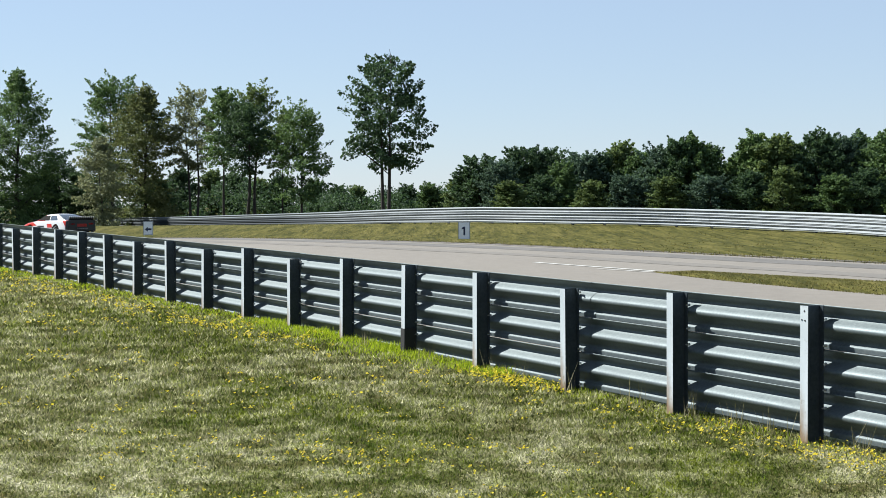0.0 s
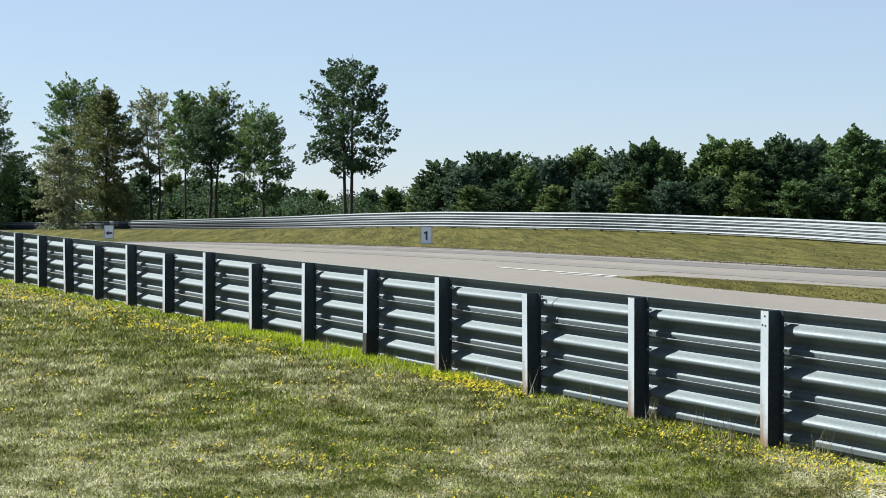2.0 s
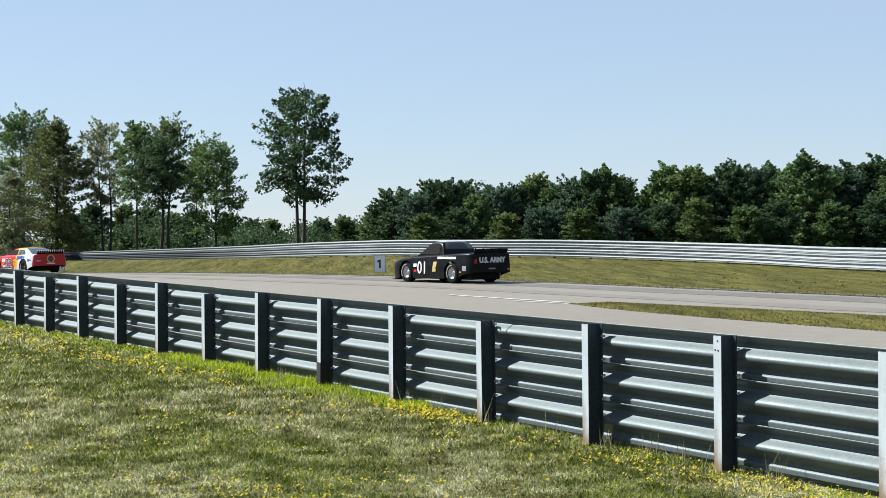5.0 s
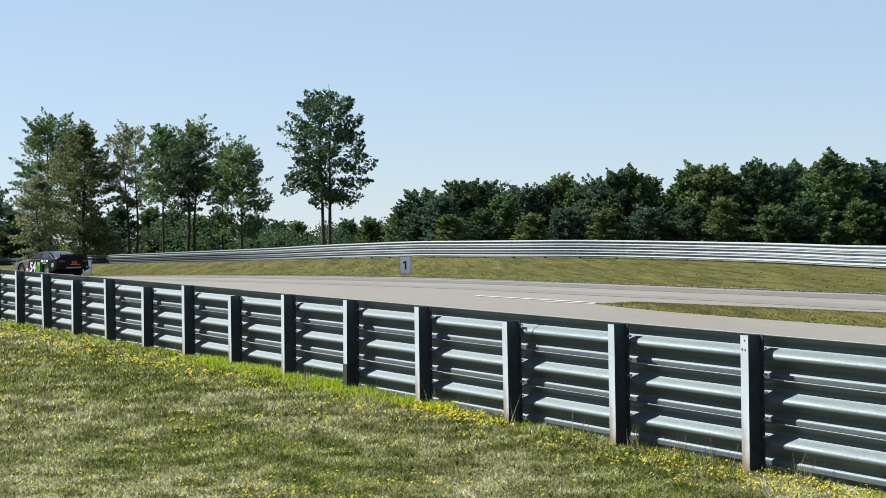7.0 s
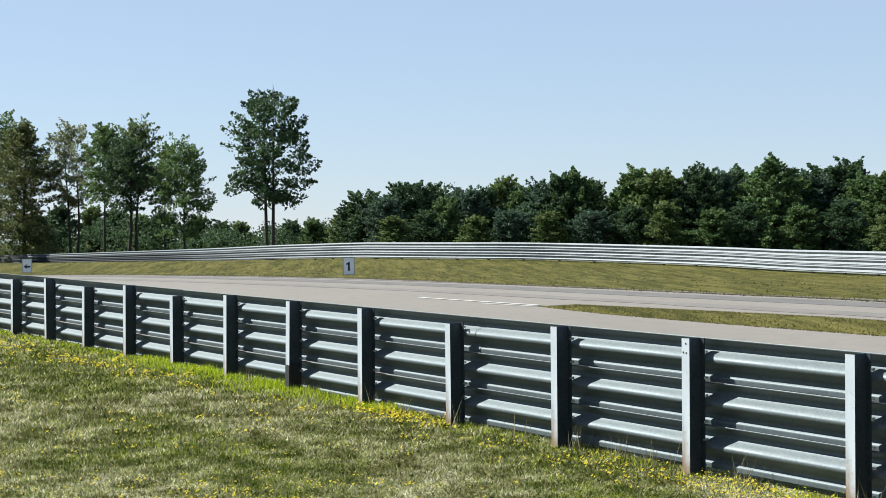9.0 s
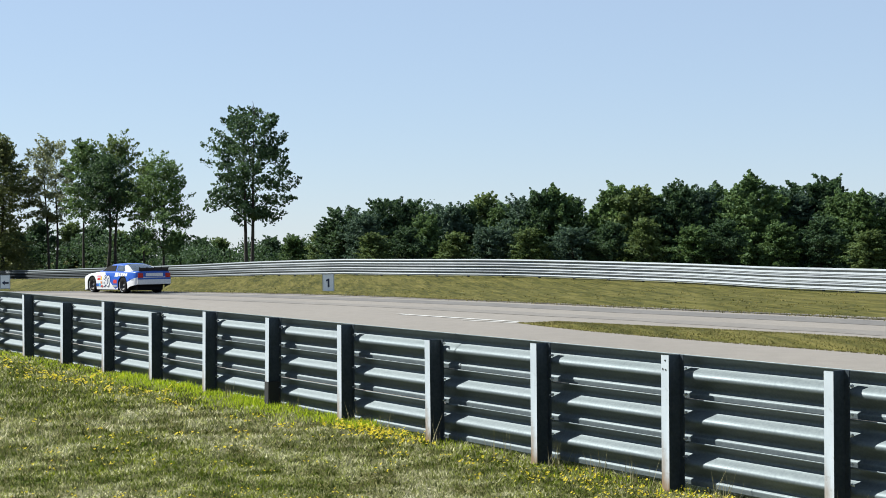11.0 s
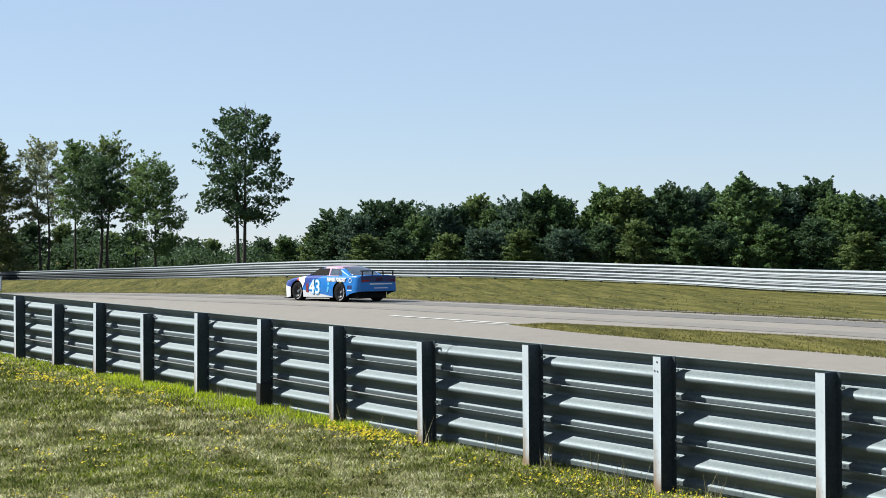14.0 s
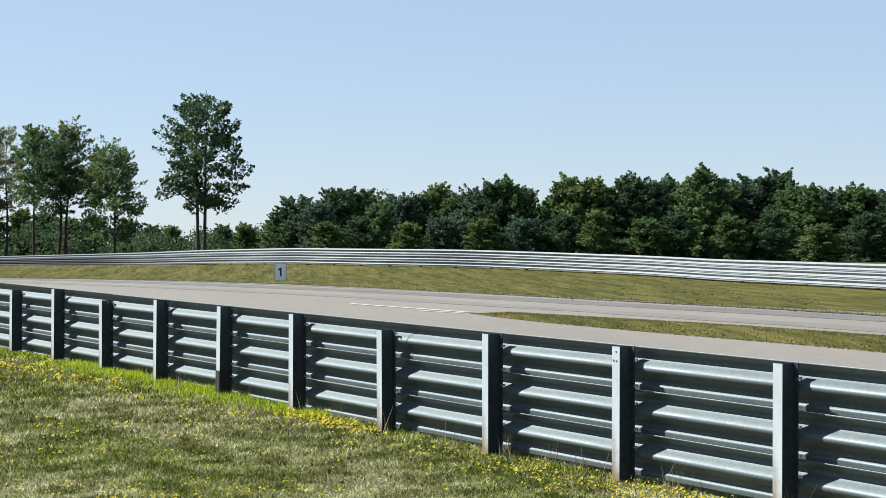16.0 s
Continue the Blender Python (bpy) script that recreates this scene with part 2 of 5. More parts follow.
def smoothstep(a, c, v):
    t = np.clip((np.asarray(v, float) - a) / (c - a), 0, 1)
    return t * t * (3 - 2 * t)


def spline(nodes, m=24):
    """Points along a smooth curve through the nodes."""
    p = np.array(nodes, float)
    q = np.vstack([2 * p[0] - p[1], p, 2 * p[-1] - p[-2]])
    out = []
    for i in range(1, len(q) - 2):
        a, b_, c, d = q[i - 1], q[i], q[i + 1], q[i + 2]
        for u in np.arange(m) / m:
            out.append(0.5 * (2 * b_ + (c - a) * u + (2 * a - 5 * b_ + 4 * c - d) * u * u + (3 * b_ - a - 3 * c + d) * u ** 3))
    return np.array(out + [p[-1]])


class Track:
    """A curve on the plan, by arc length."""

    def __init__(self, nodes):
        self.p = spline(nodes)
        self.s = np.concatenate([[0], np.cumsum(np.hypot(*np.diff(self.p, axis=0).T))])

    def at(self, s):
        a, c = [np.array([np.interp(v, self.s, self.p[:, 0]), np.interp(v, self.s, self.p[:, 1])]) for v in (s - 0.4, s + 0.4)]
        mid = np.array([np.interp(s, self.s, self.p[:, 0]), np.interp(s, self.s, self.p[:, 1])])
        d = (c - a) / np.linalg.norm(c - a)
        return mid, d


# ---- the lie of the land ----
RAIL_P, RAIL_U, RAIL_N = np.array([2.7045, 11.3392]), np.array([-0.47666, 0.87909]), np.array([0.87909, 0.47666])
SPAN, RAIL_TILT, RAIL_Z = 1.5737, 0.0145, -0.082
FAR_EDGE = [(260, -570), (60, -70), (26, 12), (22.5, 20.5), (19.2, 28.8), (15.6, 37.0), (13.1, 44.0), (8.8, 52.9), (5.3, 59.4), (1.3, 66.4), (-3.9, 72.0), (-9.6, 76.8), (-15.5, 81.0), (-24, 87.5), (-34, 95), (-50, 104), (-80, 117), (-400, 240)]
EDGE = Track(FAR_EDGE)


def road_z(y):
    y = np.asarray(y, float)
    return -0.25 + 0.0055 * np.clip(y - 47, 0, 28) - 0.02 * np.clip(y - 79, 0, 25)


def far_z(y):
    return np.interp(y, [40, 60, 72, 82, 90, 100, 110, 122, 150, 190, 225, 300, 3000], [-0.3, -0.3, -0.22, -0.02, 0.2, 0.26, 0.12, -0.1, -0.48, -1.1, -1.6, -2.0, -6.0])


def beyond_edge(x, y):
    """How far a place lies past the road's far edge (negative: on the road or this side of it)."""
    p = EDGE.p[::4]
    a, d = p[:-1], np.diff(p, axis=0)
    q = np.stack([np.ravel(x), np.ravel(y)], -1)[:, None, :] - a
    t = np.clip((q * d).sum(-1) / (d * d).sum(-1), 0, 1)
    off = q - t[..., None] * d
    dist = np.hypot(off[..., 0], off[..., 1])
    k = dist.argmin(1)
    rows = np.arange(len(k))
    side = d[k, 1] * off[rows, k, 0] - d[k, 0] * off[rows, k, 1]
    return (np.sign(side) * dist[rows, k]).reshape(np.shape(x))


def land(x, y):
    """Height of the ground."""
    x, y = np.asarray(x, float), np.asarray(y, float)
    s = (x - RAIL_P[0]) * RAIL_U[0] + (y - RAIL_P[1]) * RAIL_U[1]
    d = (x - RAIL_P[0]) * RAIL_N[0] + (y - RAIL_P[1]) * RAIL_N[1]
    lawn = RAIL_Z + RAIL_TILT * np.clip(s, -25, 45) + np.interp(s, [-8, 0, 3, 5.5, 8, 14, 24], [-0.05, -0.045, -0.03, -0.005, 0.02, 0.012, 0.0])
    e = beyond_edge(x, y)
    out = road_z(y) * (1 - smoothstep(0.5, 16, e)) + far_z(y) * smoothstep(0.5, 16, e)
    w = smoothstep(0.25, 2.2, d)
    return lawn * (1 - w) + out * w


def ground_sheet():
    """One sheet to the horizon, fine where the camera looks."""
    xs = np.unique(np.concatenate([np.linspace(-2500, -100, 14), np.linspace(-100, -30, 30), np.arange(-30, 30, 0.8), np.linspace(30, 100, 30), np.linspace(100, 2500, 14)]))
    ys = np.unique(np.concatenate([np.linspace(-700, -20, 20), np.arange(-20, 8, 2), np.arange(8, 60, 0.8), np.arange(60, 240, 2.0), np.linspace(240, 3000, 24)]))
    gx, gy = np.meshgrid(xs, ys)
    gz = land(gx, gy)
    verts = np.stack([gx, gy, gz], -1).reshape(-1, 3)
    w = len(xs)
    idx = np.arange(len(verts)).reshape(gx.shape)
    faces = np.stack([idx[:-1, :-1], idx[:-1, 1:], idx[1:, 1:], idx[1:, :-1]], -1).reshape(-1, 4)
    me = mesh_of("ground", verts, faces.tolist())
    me.materials.append(GRASS)
    me.materials.append(FIELD)
    c = verts[faces].mean(1)
    d = (c[:, 0] - RAIL_P[0]) * RAIL_N[0] + (c[:, 1] - RAIL_P[1]) * RAIL_N[1]
    me.polygons.foreach_set("material_index", (d > 0.6).astype(np.int32))
    me.polygons.foreach_set("use_smooth", [True] * len(me.polygons))
    return tagged(new("ground", me), "mown grass ground, green with dry straw patches", "ground", kind="structure")


ground_sheet()


def strip(name, left, right, lift, mat, label, category, cross=6):
    """A surface between two plan curves of equally many points, laid on the ground."""
    verts, faces = [], []
    for a, c in zip(left, right):
        for k in range(cross + 1):
            p = np.array(a) + (np.array(c) - np.array(a)) * k / cross
            verts.append((p[0], p[1], float(land(p[0], p[1])) + lift))
    for i in range(len(left) - 1):
        for k in range(cross):
            j = i * (cross + 1) + k
            faces.append((j, j + 1, j + cross + 2, j + cross + 1))
    ob = new(name, mesh_of(name, verts, faces, mat))
    ob.data.polygons.foreach_set("use_smooth", [True] * len(faces))
    return tagged(ob, label, category, kind="structure")


def rail_point(s, d):
    return RAIL_P + RAIL_U * s + RAIL_N * d


# the track: from its far edge to just behind the near guard rail
far_side, near_side = [], []
for s in np.concatenate([np.arange(0, EDGE.s[-1] - 260, 1.2)]):
    p, d = EDGE.at(s)
    if -120 < p[1] and p[0] > -150:
        rs = (p - RAIL_P) @ RAIL_U
        q = rail_point(rs, 2.3)
        gap = (p - RAIL_P) @ RAIL_N - 2.3
        if p[1] > 78:
            q = p - np.array([d[1], -d[0]]) * min(gap, 16 + max(0, 30 - (p[1] - 78)))
        far_side.append(p)
        near_side.append(q)
strip("road", far_side, near_side, 0.03, ASPHALT, "pale worn asphalt race track with rubber marks", "road", 14)

sl, sr = [], []
for s in np.arange(556, 770, 0.5):
    p, d = EDGE.at(s)
    nrm = np.array([d[1], -d[0]])
    sl.append(p - nrm * (0.04 + 0.16 * noise.noise((s * 0.9, 3.1, 0.0))))
    sr.append(p + nrm * (0.30 + 0.30 * noise.noise((s * 0.7, 7.7, 0.0))))
strip("road_edge", sl, sr, 0.046, SOIL, "ragged dark soil edge along the asphalt", "verge", 2)

GROOVE = Track([(26, 6), (20.1, 22.9), (16.3, 32.0), (12.9, 40.2), (9.4, 47.9), (5.4, 55.4), (0.8, 62.4), (-4.2, 69.0), (-9.6, 74.6), (-15.6, 79.8), (-24, 86), (-34, 93)])
gl, gr = [], []
for s in np.arange(0, GROOVE.s[-1], 1.5):
    p, d = GROOVE.at(s)
    nrm = np.array([d[1], -d[0]])
    gl.append(p - nrm * (0.8 + 0.12 * noise.noise((s * 0.8, 0.0, 0.0))))
    gr.append(p + nrm * (0.9 + 0.25 * noise.noise((s * 0.25, 5.0, 0.0)) + 0.1 * noise.noise((s * 1.1, 9.0, 0.0))))
strip("road_groove", gl, gr, 0.036, RUBBERED, "darker rubbered racing line on the asphalt", "road", 3)

for off, wid, lift in ((-3.2, 0.6, 0.037), (2.0, 0.3, 0.038)):
    gl, gr = [], []
    for s in np.arange(0, GROOVE.s[-1], 1.5):
        p, d = GROOVE.at(s)
        nrm = np.array([d[1], -d[0]])
        q = p + nrm * (off + 0.12 * noise.noise((s * 0.12, off, 0.0)))
        gl.append(q - nrm * wid * (1 + 0.5 * noise.noise((s * 0.5, off, 2.0))))
        gr.append(q + nrm * wid * (1 + 0.5 * noise.noise((s * 0.4, off, 4.0))))
    strip("road_groove", gl, gr, lift, FADED, "faint rubber streak on the asphalt", "road", 1)


def painted_line(a, c, width):
    a, c = np.array(a), np.array(c)
    n_ = np.array([-(c - a)[1], (c - a)[0]]) / np.linalg.norm(c - a) * width / 2
    pts = [a + (c - a) * t for t in np.linspace(0, 1, 9)]
    strip("road_marking", [p - n_ for p in pts], [p + n_ for p in pts], 0.042, LINE, "worn white painted line on asphalt", "road marking", 1)


painted_line((2.75, 47.6), (5.5, 41.2), 0.16)
painted_line((4.2, 42.8), (5.4, 40.5), 0.09)

# grass island between the track and the inner lane
ISL_FAR = Track([(5.45, 40.8), (7.2, 38.5), (9.0, 35.7), (10.5, 32.9), (11.9, 29.5), (14.5, 22.8), (18.2, 13.5)])
ISL_NEAR = Track([(5.4, 40.6), (6.1, 37.6), (6.75, 35.3), (8.2, 31.2), (9.5, 27.9), (10.35, 25.5), (12.6, 18.6), (15.7, 9.3)])


def island():
    verts, faces = [], []
    m = 60
    for i in range(m + 1):
        a, _ = ISL_FAR.at(ISL_FAR.s[-1] * i / m)
        c, _ = ISL_NEAR.at(ISL_NEAR.s[-1] * i / m)
        for k in range(7):
            t = k / 6
            p = a + (c - a) * t
            rise = 0.09 * min(1.0, i / 5) * math.sin(math.pi * t) ** 0.5 if 0 < k < 6 else 0.0
            verts.append((p[0], p[1], float(land(p[0], p[1])) + 0.035 + rise + (0.03 * min(1.0, i / 5) * noise.noise((p[0] * 1.3, p[1] * 1.3, k)) if 0 < k < 6 else 0)))
    for i in range(m):
        for k in range(6):
            j = i * 7 + k
            faces.append((j, j + 1, j + 8, j + 7))
    ob = new("grass_island", mesh_of("grass_island", verts, faces, FIELD))
    ob.data.polygons.foreach_set("use_smooth", [True] * len(faces))
    tagged(ob, "narrow tapering grass island between two asphalt lanes", "grass island", kind="structure")


island()


# ---- guard rails ----
def w_profile():
    """The rolled W of a beam from its top lip down, as (depth, height): smooth waves between its turning lines."""
    turns = [(0.010, 0.163), (0.083, 0.090), (0.0, 0.002), (0.083, -0.094), (0.058, -0.126), (0.060, -0.160)]
    out = []
    for (o0, z0), (o1, z1) in zip(turns[:-1], turns[1:]):
        for i in range(7):
            t = i / 7
            out.append((o0 + (o1 - o0) * (0.5 - 0.5 * math.cos(math.pi * t)), z0 + (z1 - z0) * t))
    return out + [turns[-1]]


W_BEAM = w_profile()
BEAM_PITCH = 0.318


def beam_mesh(length, steps):
    """A W-beam along x, its two ridges towards +y, its top and bottom lips bent back."""
    bm = bmesh.new()
    rows = []
    for i in range(steps + 1):
        x = length * (i / steps)
        front = [bm.verts.new((x, o, z)) for o, z in W_BEAM]
        back = [bm.verts.new((x, o - 0.004, z)) for o, z in reversed(W_BEAM)]
        rows.append(front + back)
    n_ = len(rows[0])
    for a, c in zip(rows[:-1], rows[1:]):
        for k in range(n_):
            bm.faces.new((a[k], c[k], c[(k + 1) % n_], a[(k + 1) % n_]))
    bmesh.ops.recalc_face_normals(bm, faces=bm.faces)
    me = bpy.data.meshes.new("beam")
    bm.to_mesh(me)
    bm.free()
    me.materials.append(GALV)
    me.polygons.foreach_set("use_smooth", [len(f.vertices) == 4 for f in me.polygons])
    return me


def post_mesh(height, deep=0.45, lip=0.042):
    """A rolled-steel post: one closed section of two flanges and a web, its top edge a little worn."""
    w, t, y0, y1 = lip, 0.0045, -0.150, -0.002
    out = [(-w, y0), (w, y0), (w, y0 + 0.009), (t, y0 + 0.011), (t, y1 - 0.011), (w, y1 - 0.009), (w, y1), (-w, y1), (-w, y1 - 0.009), (-t, y1 - 0.011), (-t, y0 + 0.011), (-w, y0 + 0.009)]
    levels = [-deep, 0.3, 0.6, height]
    verts = [(x, y, z) for z in levels for x, y in out]
    m = len(out)
    faces = [(i * m + k, i * m + (k + 1) % m, (i + 1) * m + (k + 1) % m, (i + 1) * m + k) for i in range(len(levels) - 1) for k in range(m)]
    top = (len(levels) - 1) * m
    faces += [tuple(top + k for k in (0, 1, 2, 3, 10, 11)), tuple(top + k for k in (3, 4, 9, 10)), tuple(top + k for k in (4, 5, 6, 7, 8, 9))]
    me = mesh_of("post", verts, faces, ZINC_SHADED)
    me.materials.append(ZINC_LIT)
    # outer flange faces take the sunlit zinc, web and inside the shaded copy
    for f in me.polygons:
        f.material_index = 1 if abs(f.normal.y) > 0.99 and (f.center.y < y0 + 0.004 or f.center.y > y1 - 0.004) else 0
    return me


def hole_mesh():
    bm = bmesh.new()
    bmesh.ops.create_cone(bm, cap_ends=True, segments=10, radius1=0.0065, radius2=0.0065, depth=0.004, matrix=pose(0, 0, 0, 90, 0, 0))
    me = bpy.data.meshes.new("bolt_hole")
    bm.to_mesh(me)
    bm.free()
    me.materials.append(SCORCHED)
    return me


def bolt_mesh():
    bm = bmesh.new()
    bmesh.ops.create_cone(bm, cap_ends=True, segments=6, radius1=0.011, radius2=0.010, depth=0.014, matrix=pose(0, 0, 0, 90, 0, 0))
    bmesh.ops.create_cone(bm, cap_ends=True, segments=8, radius1=0.006, radius2=0.006, depth=0.034, matrix=pose(0, -0.015, 0, 90, 0, 0))
    me = bpy.data.meshes.new("bolt")
    bm.to_mesh(me)
    bm.free()
    me.materials.append(BOLT)
    return me


def near_guard_rail():
    rail = tagged(new("guard_rail"), "galvanised steel guard rail of three stacked beams on posts", "guard rail")
    rail.matrix_world = pose(RAIL_P[0], RAIL_P[1], RAIL_Z, 0, math.degrees(math.atan(RAIL_TILT)), -61.532)
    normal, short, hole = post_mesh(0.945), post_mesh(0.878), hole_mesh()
    beam, bolt = beam_mesh(SPAN * 4 + 0.16, 4), bolt_mesh()
    rnd = random.Random(4)
    for k in range(-5, 25):
        lower = k in (2, 6, 8, 10, 15, 19)
        slide = float(np.interp(k, [0, 3, 5, 8, 11, 13, 15, 24], [0, 0.04, 0, -0.055, -0.01, 0.04, 0.14, 0.2]))
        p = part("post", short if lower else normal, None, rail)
        p.matrix_local = pose(-k * SPAN - slide, rnd.uniform(-0.004, 0.004), rnd.uniform(-0.006, 0.006), rnd.uniform(-0.6, 0.6), {0: -0.9, 1: -0.2, 3: -0.2}.get(k, rnd.uniform(-0.2, 0.3)), rnd.uniform(-2, 2))
        if k == 0:
            for x, z in ((0.004, 0.038), (-0.022, 0.102), (0.010, 0.106)):
                part("bolt_hole", hole, None, p, "dark bolt hole").location = (x, -0.1515, 0.945 - z)
        if k == 4:
            bm = bmesh.new()
            box(bm, -0.045, 0.045, -0.153, -0.012, -0.3, 0.27)
            part("sleeve", bm, SCORCHED, p, "black scorched foot of the post")
        for j in range(3):
            for dz in (-0.128, 0.060):
                bo = part("bolt", bolt, None, p)
                bo.matrix_local = pose(0.062, -0.006, 0.945 - BEAM_PITCH * (j + 0.5) + dz, 0, 0, rnd.uniform(0, 60))
    for i in range(-2, 6):
        for j in range(3):
            bob = part("beam", beam, None, rail)
            bob.matrix_local = pose(-(6 + i * 4) * SPAN + 0.02, 0.005 * (i % 2), 0.945 - BEAM_PITCH * (j + 0.5) + rnd.uniform(-0.004, 0.004), rnd.uniform(-0.35, 0.35), 0, 0)


near_guard_rail()

BARRIER = Track([(33, 24), (29.5, 40), (25.5, 56), (22.4, 68), (19.0, 79), (14.0, 86.5), (8.0, 92.5), (1.6, 101), (-2.4, 108.5), (-6.6, 118), (-12.3, 134), (-19.0, 150.5), (-27.5, 168), (-37, 182), (-47, 194), (-60, 208), (-82, 226)])


def far_barrier():
    rail = tagged(new("crash_barrier"), "long curved galvanised crash barrier of three stacked beams", "crash barrier")
    rnd = random.Random(9)
    n_panels, panel = 0, 5.0
    post = None
    s = 0.0
    while s < BARRIER.s[-1] - panel:
        steps = 3
        pts = [BARRIER.at(s + (panel + 0.1) * i / steps) for i in range(steps + 1)]
        o, d0 = pts[0]
        base = float(barrier_base(o))
        for j in range(3):
            verts, faces = [], []
            for (p, d) in pts:
                nrm = np.array([-d[1], d[0]])
                z0 = float(barrier_base(p)) + 0.10 + BEAM_PITCH * (j + 0.5)
                for out, z in W_BEAM:
                    q = p + nrm * (out + 0.006 * (n_panels % 2)) - o
                    verts.append((q[0], q[1], z0 + z - base))
            m = len(W_BEAM)
            for i in range(steps):
                for k in range(m - 1):
                    a = i * m + k
                    faces.append((a, a + 1, a + m + 1, a + m))
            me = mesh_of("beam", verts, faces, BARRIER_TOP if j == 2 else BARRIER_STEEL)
            bo = part("beam", me, None, rail)
            bo.location = (o[0], o[1], base)
        for i in range(2):
            p, d = BARRIER.at(s + i * panel / 2)
            if post is None:
                post = post_mesh(1.03)
            po = part("post", post, None, rail)
            nrm = np.array([-d[1], d[0]])
            po.matrix_local = pose(p[0] - nrm[0] * 0.03, p[1] - nrm[1] * 0.03, float(barrier_base(p)), 0, 0, math.degrees(math.atan2(d[1], d[0])))
        s += panel
        n_panels += 1


def barrier_base(p):
    return far_z(p[1]) - 0.02


far_barrier()


# ---- signs ----
SIGN_WHITE = grainy("white sign board", (0.74, 0.76, 0.80), (0.82, 0.84, 0.86), 6, 0.5, bumps=0.03)
SIGN_BLUE = plain("dark blue sign print", (0.012, 0.02, 0.06), 0.5)
SIGN_GREY = plain("pale grey sign frame", (0.33, 0.36, 0.40), 0.5)


def text_mesh(body, size, mat, extrude=0.002, offset=0.0):
    cu = bpy.data.curves.new("text", "FONT")
    cu.body, cu.size, cu.extrude, cu.align_x, cu.align_y, cu.offset, cu.resolution_u = body, size, extrude, "CENTER", "CENTER", offset, 3
    ob = bpy.data.objects.new("text", cu)
    scene.collection.objects.link(ob)
    bpy.context.view_layer.update()
    me = bpy.data.meshes.new_from_object(ob.evaluated_get(bpy.context.evaluated_depsgraph_get()))
    bpy.data.objects.remove(ob)
    me.materials.clear()
    me.materials.append(mat)
    return me


def sign_board(x, y, width, height, leg, label, arrow):
    sign = tagged(new("track_sign"), label, "sign")
    sign.matrix_world = pose(x, y, float(land(x, y)), 0, 0, math.degrees(math.atan2(-x, y)))
    bm = bmesh.new()
    box(bm, -width / 2, width / 2, -0.012, 0.012, leg, leg + height, bevel=0.004)
    part("board", bm, SIGN_WHITE, sign, "white sign board")
    bm = bmesh.new()
    t = 0.035
    for a, c, z0, z1 in ((-width / 2, width / 2, leg + height - t, leg + height), (-width / 2, width / 2, leg, leg + t), (-width / 2, -width / 2 + t, leg + t, leg + height - t), (width / 2 - t, width / 2, leg + t, leg + height - t)):
        box(bm, a, c, -0.02, -0.0135, z0, z1)
    part("border", bm, SIGN_GREY, sign, "grey border")
    for sx in (-1, 1):
        bm = bmesh.new()
        box(bm, sx * width * 0.4 - 0.012, sx * width * 0.4 + 0.012, 0.013, 0.04, -0.3, leg + height * 0.7, bevel=0.003)
        part("leg", bm, SIGN_GREY, sign)
    if arrow:
        bm = bmesh.new()
        zc = leg + height * 0.42
        w = width * 0.34
        shape = [(-w, 0), (-w * 0.1, 0.13), (-w * 0.1, 0.05), (w, 0.05), (w, -0.05), (-w * 0.1, -0.05), (-w * 0.1, -0.13)]
        f = bm.faces.new([bm.verts.new((a, -0.019, zc + c)) for a, c in shape])
        r = bmesh.ops.extrude_face_region(bm, geom=[f])
        bmesh.ops.translate(bm, verts=[v for v in r["geom"] if isinstance(v, bmesh.types.BMVert)], vec=(0, 0.005, 0))
        bmesh.ops.recalc_face_normals(bm, faces=bm.faces)
        part("arrow", bm, SIGN_BLUE, sign, "black arrow")
    else:
        zc = leg + height * 0.48
        shape = [(-0.035, -0.2), (0.05, -0.2), (0.05, 0.2), (-0.015, 0.2), (-0.11, 0.14), (-0.11, 0.07), (-0.035, 0.1)]
        bm = slab_of([(a, -0.019, zc + c) for a, c in shape], (0, 0.005, 0))
        part("numeral", bm, SIGN_BLUE, sign, "dark numeral 1")


def slab_of(corners, vec):
    bm = bmesh.new()
    f = bm.faces.new([bm.verts.new(c) for c in corners])
    r = bmesh.ops.extrude_face_region(bm, geom=[f])
    bmesh.ops.translate(bm, verts=[v for v in r["geom"] if isinstance(v, bmesh.types.BMVert)], vec=vec)
    bmesh.ops.recalc_face_normals(bm, faces=bm.faces)
    return bm


def polar(azimuth, dist):
    return dist * math.sin(radians(azimuth)), dist * math.cos(radians(azimuth))


sx, sy = polar(0.77, 74.0)
sign_board(sx, sy, 0.55, 0.84, -0.02, "white corner sign with a dark numeral 1 standing in grass", False)
sx, sy = polar(-10.55, 90.0)
sign_board(sx, sy, 0.54, 0.76, 0.08, "white sign with a black arrow standing beside the track", True)


# ---- trees ----
def tube(verts, faces, pts, radii, n_=7):
    base = len(verts)
    pts = [Vector(p) for p in pts]
    for i, (p, r) in enumerate(zip(pts, radii)):
        d = (pts[min(i + 1, len(pts) - 1)] - pts[max(i - 1, 0)]).normalized()
        u = d.cross(Vector((0.3, 1, 0.1))).normalized()
        v = d.cross(u)
        for k in range(n_):
            a = 2 * math.pi * k / n_
            verts.append(p + (u * math.cos(a) + v * math.sin(a)) * r)
    for i in range(len(pts) - 1):
        for k in range(n_):
            a, c = base + i * n_ + k, base + i * n_ + (k + 1) % n_
            faces.append((a, c, c + n_, a + n_))


